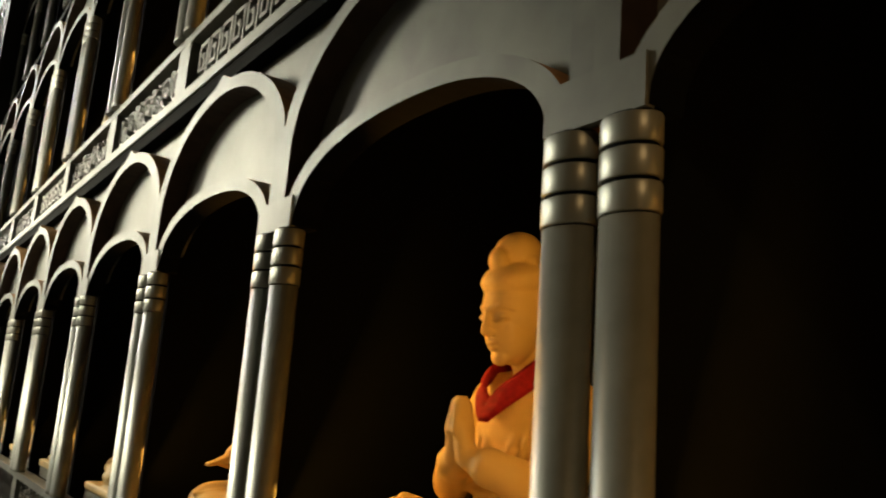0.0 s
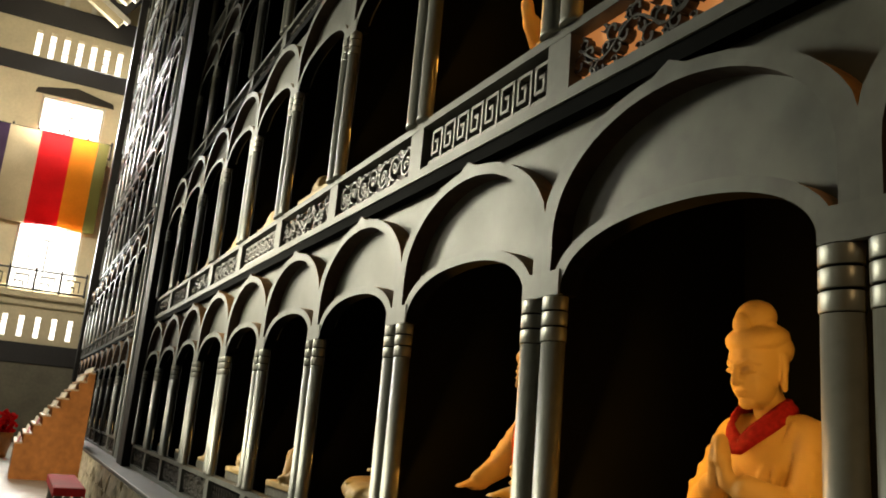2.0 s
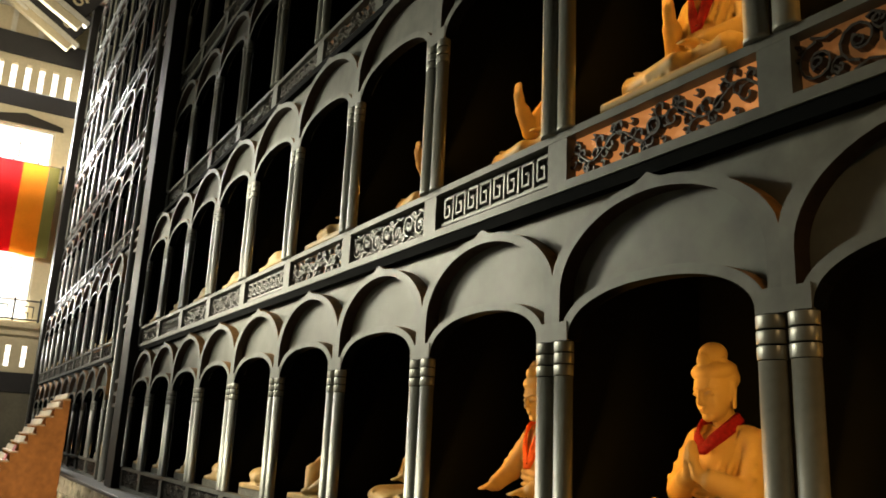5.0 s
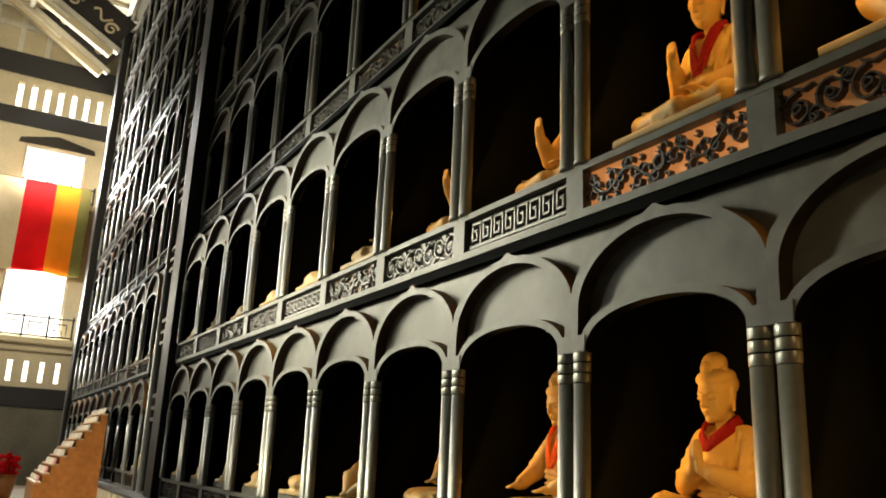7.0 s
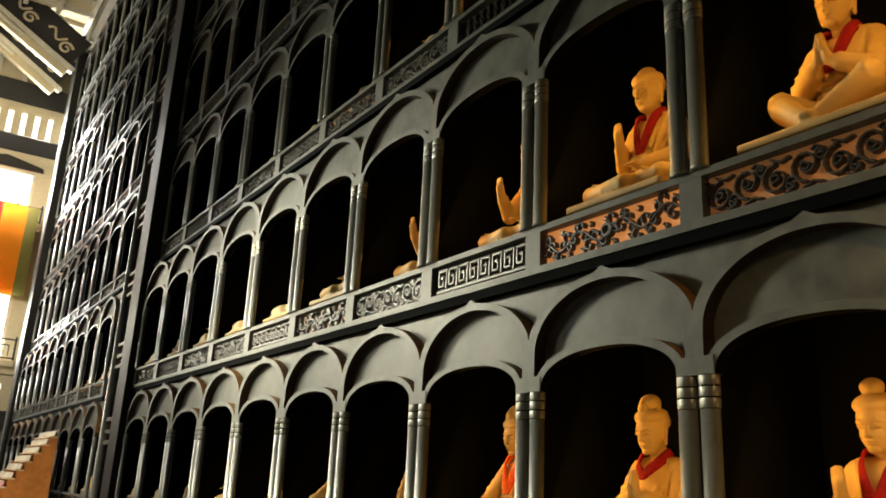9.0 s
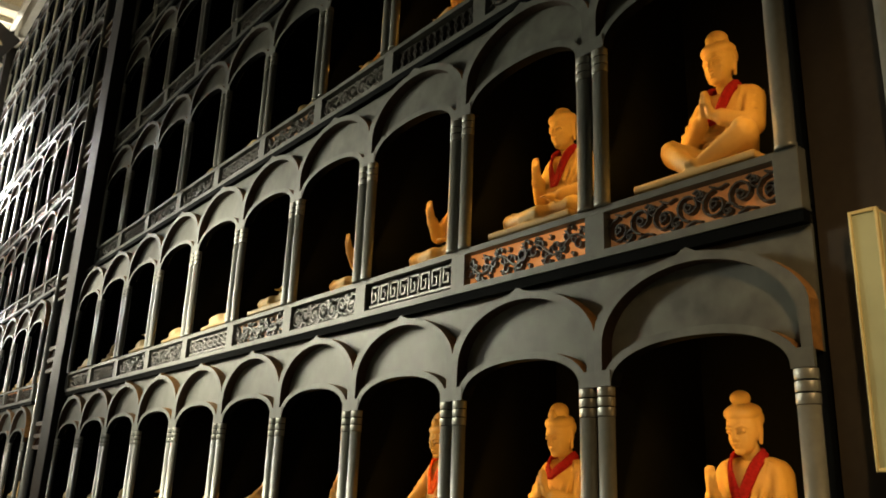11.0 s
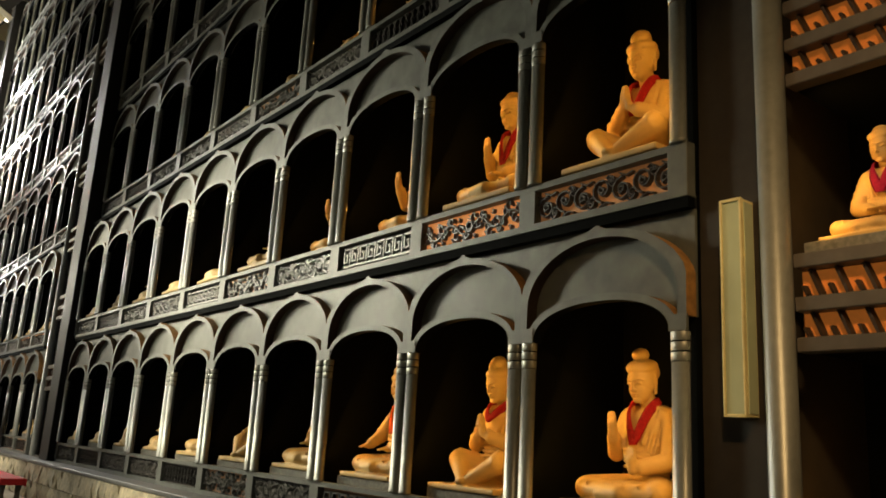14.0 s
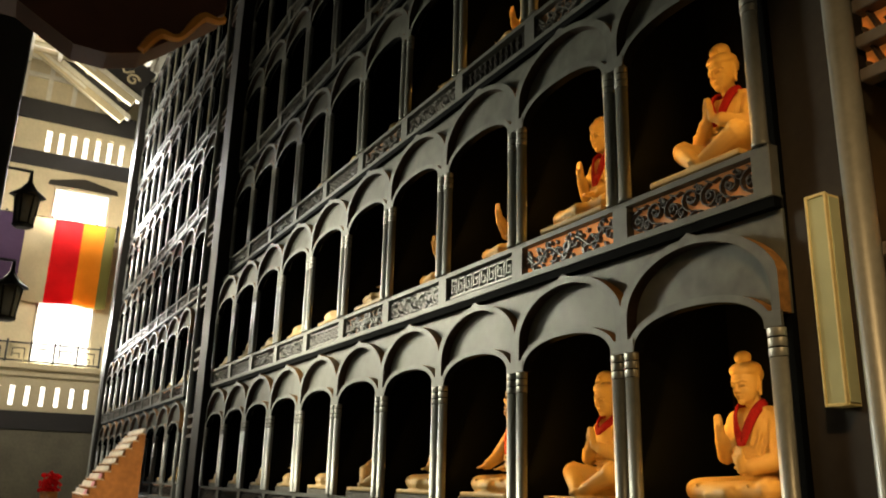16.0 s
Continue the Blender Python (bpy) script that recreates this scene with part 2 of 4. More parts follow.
def superarc(a, b, z0, p, n=28):
    """Half of a superellipse, from y = +a over the crown to y = -a."""
    out = []
    for i in range(n + 1):
        t = math.pi * i / n
        c, s = math.cos(t), math.sin(t)
        out.append((a * math.copysign(abs(c) ** (2 / p), c), z0 + b * abs(s) ** (2 / p)))
    return out


# ---- setting: floor, walls, roof ----
floor = tagged(new("floor", mesh("floor", box(HALL_X, 1.1, BACK_Y, LAST_Y, -0.2, 0.0), FLOOR)), "cream polished stone floor of the hall", "floor", kind="structure")
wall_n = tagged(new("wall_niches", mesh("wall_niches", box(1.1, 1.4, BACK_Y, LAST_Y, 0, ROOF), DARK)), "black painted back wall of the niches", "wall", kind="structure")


def end_wall():
    """Cream wall with two tall windows, two rows of slits and dark beams."""
    w = tagged(new("wall_end"), "cream plaster end wall with bright windows and dark beams", "wall", kind="structure")
    y0, y1 = LAST_Y, LAST_Y + 0.3
    X0, X1 = HALL_X, 1.1
    win = [(-2.62, -0.46, 5.12, 7.9), (-2.68, -0.5, 10.3, 12.33)]
    slit1 = [(-0.26 - 0.52 * i - 0.17, -0.26 - 0.52 * i, 3.55, 4.3) for i in range(12)]
    slit2 = [(-0.25 - 0.47 * i - 0.20, -0.25 - 0.47 * i, 13.72, 14.72) for i in range(7)]
    rows_ = [(2.95, 3.55, []), (3.55, 4.3, slit1), (4.3, 5.12, []), (5.12, 7.9, [win[0]]), (7.9, 10.3, []), (10.3, 12.33, [win[1]]), (12.33, 13.72, []), (13.72, 14.72, slit2), (14.72, 15.0, [])]
    for z0, z1, holes in rows_:
        xs = [X0] + [x for h in sorted(holes) for x in h[:2]] + [X1]
        for a, b in zip(xs[::2], xs[1::2]):
            part("plaster", box(a, b, y0, y1, z0, z1), CREAM, w)
    part("lower_wall", box(X0, X1, y0, y1, 0, 2.65), OLIVE, w, "olive grey lower wall")
    part("beam", box(X0, X1, y0 - 0.08, y1, 2.654, 3.34, bevel=0.02), BEAM, w)
    part("beam", box(X0, X1, y0 - 0.1, y0 - 0.003, 13.0, 13.66, bevel=0.02), BEAM, w)
    part("beam", box(X0, X1, y0 - 0.12, y1, 15.0, 15.85, bevel=0.02), BEAM, w)
    part("cornice", box(X0, X1, y0 - 0.14, y0 - 0.003, 4.62, 4.95, bevel=0.03), CREAM, w)
    # coffered field above the top beam
    part("coffer_back", box(X0, X1, y0 + 0.1, y1, 15.854, ROOF), CREAM, w)
    for i in range(8):
        x = -0.6 - i * 0.95
        part("coffer_rib", box(x - 0.09, x + 0.09, y0 - 0.02, y0 + 0.098, 15.86, ROOF - 0.01), WHITE, w)
    for z in (16.9, 18.0):
        part("coffer_rail", box(X0, X1, y0 - 0.01, y0 + 0.096, z, z + 0.18), WHITE, w)
    return win, slit1, slit2


WIN, SLIT1, SLIT2 = end_wall()
tagged(new("backdrop", mesh("backdrop", box(HALL_X - 3, 3, LAST_Y + 0.9, LAST_Y + 0.95, 0.5, 18), DAY)), "overexposed daylight outside the windows", "sky", kind="structure")


def window(i, x0, x1, z0, z1):
    w = tagged(new("window_%d" % i), "tall bright window with dark thin glazing bars and grey hood", "window", kind="structure")
    y = LAST_Y + 0.08
    for a, b, c, d in ((x0, x0 + 0.09, z0, z1), (x1 - 0.09, x1, z0, z1), (x0 + 0.091, x1 - 0.091, z1 - 0.09, z1), (x0 + 0.091, x1 - 0.091, z0, z0 + 0.09)):
        part("window_frame", box(a, b, y, y + 0.08, c, d, bevel=0.008), WHITE, w)
    m = (x0 + x1) / 2
    part("glazing_bar", box(m - 0.018, m + 0.018, y + 0.02, y + 0.05, z0 + 0.09, z0 + (z1 - z0) * 0.68), IRON, w)
    part("glazing_bar", box(m - 0.5, m + 0.5, y + 0.015, y + 0.045, z0 + (z1 - z0) * 0.68, z0 + (z1 - z0) * 0.68 + 0.03), IRON, w)
    for f in (0.25, 0.75):
        x = x0 + (x1 - x0) * f
        part("glazing_bar", box(x - 0.012, x + 0.012, y + 0.02, y + 0.045, z0 + 0.09, z1 - 0.09), GLAZING, w)
    for f in (0.22, 0.45, 0.86):
        z = z0 + (z1 - z0) * f
        part("glazing_bar", box(x0 + 0.09, x1 - 0.09, y + 0.022, y + 0.043, z - 0.012, z + 0.012), GLAZING, w)
    bm = bmesh.new()
    band(bm, [(x0 - 0.25, z1 + 0.02), (m, z1 + 0.03), (x1 + 0.25, z1 + 0.02)], [(x0 - 0.2, z1 + 0.2), (m, z1 + 0.48), (x1 + 0.2, z1 + 0.2)], LAST_Y - 0.08, LAST_Y - 0.003, 0, 0)
    for v in bm.verts:
        v.co = Vector((v.co.y, v.co.x, v.co.z))
    part("hood", bm, CHAR, w, "dark stepped window hood")


for i_, q in enumerate(WIN):
    window(i_ + 1, *q)
for i_, q in enumerate(SLIT1 + SLIT2):
    s_ = tagged(new("window_%d" % (i_ + 3)), "narrow slit window with cross bars", "window", kind="structure")
    for z in (0.33, 0.66):
        part("glazing_bar", box(q[0], q[1], LAST_Y + 0.06, LAST_Y + 0.09, q[2] + (q[3] - q[2]) * z - 0.012, q[2] + (q[3] - q[2]) * z + 0.012), BROWN, s_)

# unseen opposite wall with openings added for the lamps, wall behind, roof
bm = bmesh.new()
edge = BACK_Y
for y0, y1, spans in ((8.7, 10.9, ((4.3, 6.9),)), (11.3, 13.9, ((0, 3.3),)), (14.0, 16.4, ((5.0, 7.4),)), (20.2, 26.8, ((4.6, 7.95), (8.25, 10.8)))):
    add_box(bm, HALL_X - 0.3, HALL_X - 0.003, edge, y0, 0, ROOF)
    low = 0
    for z0, z1 in spans:
        if z0 > low:
            add_box(bm, HALL_X - 0.3, HALL_X - 0.003, y0, y1, low, z0)
        low = z1
    add_box(bm, HALL_X - 0.3, HALL_X - 0.003, y0, y1, low, ROOF)
    edge = y1
add_box(bm, HALL_X - 0.3, HALL_X - 0.003, edge, LAST_Y + 0.3, 0, ROOF)
tagged(new("wall_opposite", mesh("wall_opposite", bm, OLIVE)), "unseen plain wall opposite the niches with openings added for lamps", "wall", kind="structure")
tagged(new("wall_back", mesh("wall_back", box(HALL_X - 0.3, 1.4, BACK_Y - 0.3, BACK_Y, 0, ROOF), OLIVE)), "plain wall behind the visitor", "wall", kind="structure")
tagged(new("ceiling", mesh("ceiling", box(HALL_X - 0.3, 1.4, BACK_Y - 0.3, LAST_Y + 0.3, ROOF, ROOF + 0.2), BEAM)), "dark timber ceiling", "ceiling", kind="structure")


# ---- the niche wall ----
STEP = FOOT + 2 * PITCH - 0.34
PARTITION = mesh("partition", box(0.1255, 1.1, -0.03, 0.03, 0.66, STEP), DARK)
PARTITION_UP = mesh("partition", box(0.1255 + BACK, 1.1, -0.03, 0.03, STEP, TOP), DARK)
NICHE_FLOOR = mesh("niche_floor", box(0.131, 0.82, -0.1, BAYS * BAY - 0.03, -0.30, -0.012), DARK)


def niche_shell(y0, name):
    """Black partitions and floors of one block of ten bays."""
    w = tagged(new(name), "black painted partitions and floors of the niches", "wall", kind="structure")
    for j in range(BAYS + 1):
        for me in (PARTITION, PARTITION_UP):
            share("partition", me, w, (0, y0 - 0.077 + j * BAY + (0.02 if j == 0 else 0), 0))
    for k in range(TIERS + 1):
        share("niche_floor", NICHE_FLOOR, w, (0 if k < 2 else BACK, y0, tier(k)[1]))
    part("ledge", box(0.064, 0.42, y0 - 0.09, y0 + BAYS * BAY - 0.09, FOOT + 2 * PITCH - 0.40, FOOT + 2 * PITCH - 0.335), DARK, w)


def flattened(bm):
    """Makes the round columns shallower than wide: their unlit side put into the shape."""
    for v in bm.verts:
        v.co.x *= 0.70
    return bm


def column_mesh():
    bm = bmesh.new()
    lathe(bm, [(0.0595, 0.0), (0.0595, 0.02), (0.0565, 0.024), (0.0560, 0.93)], n=24)
    return mesh("shaft", flattened(bm), SHAFT)


def ring_mesh():
    bm = bmesh.new()
    lathe(bm, [(0.054, 0.0), (0.0590, 0.0006), (0.0602, 0.003), (0.0603, 0.0485), (0.0590, 0.0508), (0.054, 0.0512)], n=24)
    return mesh("ring", flattened(bm), SHAFT)


def joint_mesh():
    bm = bmesh.new()
    lathe(bm, [(0.0535, 0.0), (0.0535, 0.19)], n=16)
    return mesh("neck", flattened(bm), DARK)


SHAFT_ME, RING_ME, NECK_ME = column_mesh(), ring_mesh(), joint_mesh()
COL_X = 0.058


def column(offsets, label, category, group):
    e = empty("niche_column", label, category, group)
    for o in offsets:
        s = share("shaft", SHAFT_ME, e, (0, o, 0))
        share("neck", NECK_ME, s, (0, 0, 0.915))
        for i in range(3):
            share("ring", RING_ME, s, (0, 0, 0.933 + i * 0.0585))
    return e


UP_IN = [(0.615, 1.19)] + superarc(0.615, 0.405, 1.34, 2.0) + [(-0.615, 1.19)]
UP_OUT = [(0.675, 1.19)]
for y, z in superarc(0.70, 0.455, 1.34, 2.0):
    tip = 0.035 * max(0.0, 1 - abs(y) / 0.09) ** 1.6
    UP_OUT.append((max(-0.675, min(0.675, y)), z + tip))
UP_OUT.append((-0.675, 1.19))
LOW_IN = superarc(0.553, 0.225, 1.108, 2.25)
LOW_OUT = superarc(0.613, 0.272, 1.108, 2.25)
LUN_LOW = superarc(0.60, 0.262, 1.108, 2.25)


def arch_meshes():
    # arch undersides: shade put into the colour, umber outside and black inside
    bm = bmesh.new()
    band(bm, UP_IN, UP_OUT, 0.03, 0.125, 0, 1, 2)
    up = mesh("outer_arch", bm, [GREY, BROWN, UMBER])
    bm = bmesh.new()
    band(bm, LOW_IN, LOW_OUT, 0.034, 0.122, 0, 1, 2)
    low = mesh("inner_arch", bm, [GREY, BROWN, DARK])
    bm = bmesh.new()
    low_edge = [(0.675, 1.19)] + [(y, max(z, 1.19)) for y, z in LUN_LOW] + [(-0.675, 1.19)]
    top_edge = [(0.675, 1.915)] + [(max(-0.673, min(0.673, y * 1.036)), 1.915) for y, z in LUN_LOW] + [(-0.675, 1.915)]
    band(bm, low_edge, top_edge, 0.1235, 0.145, 0, 0)
    lun = mesh("lunette", bm, SHEEN)
    bm = bmesh.new()
    add_box(bm, 0.027, 0.050, -0.0605, 0.0605, 1.104, 1.20)
    cap = mesh("capital", bm, [GREY, BROWN])
    return up, low, lun, cap


UP_ME, LOW_ME, LUN_ME, CAP_ME = arch_meshes()


def arch():
    e = empty("niche_bay", "grey timber niche front with ogee arch over a carved belt", "niche", "bays of the niche wall")
    share("outer_arch", UP_ME, e)
    share("inner_arch", LOW_ME, e)
    share("lunette", LUN_ME, e)
    share("capital", CAP_ME, e, (0, 0.6145, 0))
    share("capital", CAP_ME, e, (0, -0.6145, 0))
    return e


# carved infill panels of the belts, y along the wall, z from the belt's foot
PW, PH = 0.597, 0.235


def fill_scroll(bm):
    for i in range(7):
        c = -0.50 + i * 0.167
        s = 1 if i % 2 else -1
        ribbon(bm, spiral(c, 0.168 + s * 0.014, 0.086, 0.016, -s * math.pi / 2, s * 1.5, 18), lambda f: 0.0100 - 0.0035 * f, 0.078, 0.118)
        ribbon(bm, spiral(c + 0.084, 0.168 - s * 0.062, 0.042, 0.008, s * 2.2, -s * 1.1, 9), 0.008, 0.082, 0.118)
        ribbon(bm, spiral(c - 0.06, 0.168 + s * 0.072, 0.034, 0.006, s * 0.4, s * 1.1, 8), 0.008, 0.084, 0.118)
        ribbon(bm, spiral(c, 0.168 + s * 0.014, 0.034, 0.006, s * 1.0, -s * 1.0, 8), 0.009, 0.080, 0.118)
        ribbon(bm, [(c - 0.08, 0.168 - s * 0.09), (c - 0.03, 0.168 - s * 0.075), (c + 0.03, 0.168 - s * 0.10)], 0.008, 0.085, 0.118)


def fill_leaf(bm):
    wave = [(-0.575 + 1.15 * i / 36, 0.168 + 0.05 * math.sin(i * 0.55)) for i in range(37)]
    ribbon(bm, wave, 0.008, 0.080, 0.118)
    ribbon(bm, spiral(0.0, 0.168, 0.042, 0.036, 0, 1.0, 13), 0.012, 0.076, 0.118)
    for i in range(17):
        y = -0.55 + i * 0.068
        s = 1 if i % 2 else -1
        z = 0.168 + 0.05 * math.sin((y + 0.575) / 1.15 * 36 * 0.55)
        ribbon(bm, spiral(y + 0.03, z + s * 0.042, 0.046, 0.012, -s * 1.9, s * 0.9, 10), lambda f: 0.0045 + 0.0075 * f, 0.080, 0.118)
        ribbon(bm, spiral(y, z - s * 0.036, 0.034, 0.008, s * 1.2, -s * 0.9, 8), lambda f: 0.0045 + 0.0065 * f, 0.083, 0.118)
        ribbon(bm, spiral(y + 0.02, 0.168 - s * 0.082, 0.022, 0.006, s * 0.4, s * 0.8, 7), lambda f: 0.004 + 0.007 * f, 0.085, 0.118)


def fill_fret(bm):
    n, w = 8, 0.142
    for i in range(n):
        y = -0.568 + i * w
        b, t = 0.085, 0.252
        q = [(y, b), (y, t), (y + 0.104, t), (y + 0.104, b + 0.045), (y + 0.042, b + 0.045), (y + 0.042, t - 0.055), (y + 0.070, t - 0.055)]
        for p0, p1 in zip(q, q[1:]):
            h = 0.0080
            add_box(bm, 0.082, 0.118, min(p0[0], p1[0]) - h, max(p0[0], p1[0]) + h, min(p0[1], p1[1]) - h, max(p0[1], p1[1]) + h)
        add_box(bm, 0.083, 0.118, y + 0.001, y + w, b - 0.0095, b + 0.0095)


def fill_lattice(bm):
    for i in range(12):
        y = -0.55 + i * 0.1
        ribbon(bm, [(y, 0.075), (y + 0.045, 0.165), (y, 0.262)], 0.008, 0.084, 0.118)
        ribbon(bm, [(y + 0.05, 0.075), (y + 0.005, 0.165), (y + 0.05, 0.262)], 0.008, 0.086, 0.118)


FILLS = {}
for nm, fn in (("scroll", fill_scroll), ("leaf", fill_leaf), ("fret", fill_fret), ("lattice", fill_lattice)):
    for tone, mt in (("dark", CARVE), ("pale", CARVE_L)):
        b_ = bmesh.new()
        fn(b_)
        FILLS[nm, tone] = mesh("carving", b_, mt)


TOP_RAIL = mesh("top_rail", box(0.05, 0.13, -0.675, 0.675, 0.292, 0.335), GREY)
LOW_RAIL = mesh("bottom_rail", box(0.05, 0.13, -0.675, 0.675, 0.0, 0.050), GREY)
# black strip added in place of the shadow under each belt
BELT_SHADE_ME = mesh("under_moulding", box(0.062, 0.1475, -0.675, 0.675, -0.068, -0.0005), DARK)
STUD_ME = mesh("stud", box(0.052, 0.128, -0.0775, 0.0775, 0.0505, 0.2915), GREY)
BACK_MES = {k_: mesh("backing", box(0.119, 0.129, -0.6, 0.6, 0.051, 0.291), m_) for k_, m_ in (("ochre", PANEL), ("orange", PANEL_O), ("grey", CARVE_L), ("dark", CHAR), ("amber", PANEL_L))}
END_ME = mesh("belt_end_stud", box(0.048, 0.131, -0.094, 0.047, -0.002, 0.337, bevel=0.004), GREY)
BAY_KINDS = {}


def niche_bay(fill, tone, backing, loc):
    """Arch above and carved belt below, as one unit."""
    key = fill, tone, backing
    if key in BAY_KINDS:
        return copy_thing(BAY_KINDS[key], Matrix.Translation(loc))
    words = {"scroll": "scrolling cloud", "leaf": "curling leaf", "fret": "square fret", "lattice": "fine lattice"}[fill]
    e = arch()
    e["label"] = "grey timber niche front with %s carving on %s ground" % (words, "glowing orange" if backing == "orange" else backing)
    belt = new("belt")
    belt.parent, belt.location = e, (0, 0, -0.335)
    share("top_rail", TOP_RAIL, belt)
    share("bottom_rail", LOW_RAIL, belt)
    share("under_moulding", BELT_SHADE_ME, belt)
    share("stud", STUD_ME, belt, (0, 0.675 - 0.0002, 0))
    tagged(share("carving", FILLS[fill, tone], belt), kind="stuff")
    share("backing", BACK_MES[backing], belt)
    e.location = loc
    BAY_KINDS[key] = e
    return e


ROW_A = [("scroll", "dark", "amber"), ("leaf", "dark", "orange"), ("fret", "pale", "dark"), ("scroll", "pale", "dark"), ("leaf", "pale", "ochre"), ("fret", "pale", "dark"), ("scroll", "pale", "dark"), ("leaf", "pale", "dark"), ("lattice", "pale", "grey"), ("scroll", "pale", "dark")]
ROW_B = [("leaf", "dark", "ochre"), ("leaf", "pale", "ochre"), ("lattice", "dark", "dark"), ("scroll", "pale", "dark"), ("leaf", "pale", "ochre"), ("fret", "pale", "dark"), ("leaf", "pale", "dark"), ("scroll", "pale", "dark"), ("lattice", "pale", "grey"), ("scroll", "pale", "dark")]
ROW_0 = [("scroll", "dark", "ochre"), ("scroll", "dark", "ochre"), ("fret", "dark", "ochre"), ("scroll", "pale", "dark"), ("leaf", "pale", "ochre"), ("lattice", "dark", "dark"), ("scroll", "pale", "dark"), ("scroll", "pale", "dark"), ("lattice", "dark", "dark"), ("leaf", "pale", "dark")]

twin = column((-0.0705, 0.0705), "pair of satin grey turned columns with three neck rings", "column", "columns of the niche wall")
single = column((0.0,), "single satin grey turned column with three neck rings", "column", "columns of the niche wall")
first = {"twin": True, "single": True}


def put(kind, ob, loc):
    if first[kind]:
        first[kind] = False
        ob.location = loc
        return ob
    return copy_thing(ob, Matrix.Translation(loc))


for block in range(2):
    y0 = block * PERIOD
    niche_shell(y0, "wall_block_%d" % (block + 1))
    for k in range(TIERS):
        x, z = tier(k)
        row = ROW_0 if k == 0 else (ROW_A if k % 2 else ROW_B)
        for j in range(BAYS):
            mid = y0 - 0.09 + (j + 0.5) * BAY
            niche_bay(*row[j], (x, mid, z))
            if j:
                put("twin", twin, (x + COL_X, y0 - 0.085 + j * BAY, z))
        put("single", single, (x + COL_X, y0 - 0.03, z))
        put("single", single, (x + COL_X, y0 + BAYS * BAY - 0.135, z))
        s_ = share("belt_end_stud", END_ME, None, (x, y0, z - 0.335))
        tagged(s_, "grey painted end stud of the carved belt", "stud", "belt end studs")


# ---- statues ----
def blob(bm, c, r, n=2, turn=0.0):
    m = Matrix.Translation(c) @ Euler((0, turn, 0)).to_matrix().to_4x4() @ Matrix.Diagonal((*r, 1))
    bmesh.ops.create_icosphere(bm, subdivisions=n, radius=1.0, matrix=m)


def limb(bm, a, b, ra, rb):
    """A tapered limb with round ends."""
    a, b = Vector(a), Vector(b)
    blob(bm, a, (ra, ra, ra))
    blob(bm, b, (rb, rb, rb))
    d = b - a
    m = Matrix.Translation((a + b) / 2) @ d.to_track_quat("Z", "Y").to_matrix().to_4x4()
    bmesh.ops.create_cone(bm, cap_ends=True, segments=14, radius1=ra, radius2=rb, depth=d.length, matrix=m)


def settled(bm, voxel, rounds):
    """The parts of a carving melted into one closed skin."""
    ob = new("shape", mesh("shape", bm, STATUE))
    rm = ob.modifiers.new("remesh", "REMESH")
    rm.mode, rm.voxel_size = "VOXEL", voxel
    sm = ob.modifiers.new("smooth", "SMOOTH")
    sm.factor, sm.iterations = 0.5, rounds
    me = bpy.data.meshes.new_from_object(ob.evaluated_get(bpy.context.evaluated_depsgraph_get()))
    bpy.data.objects.remove(ob)
    return me


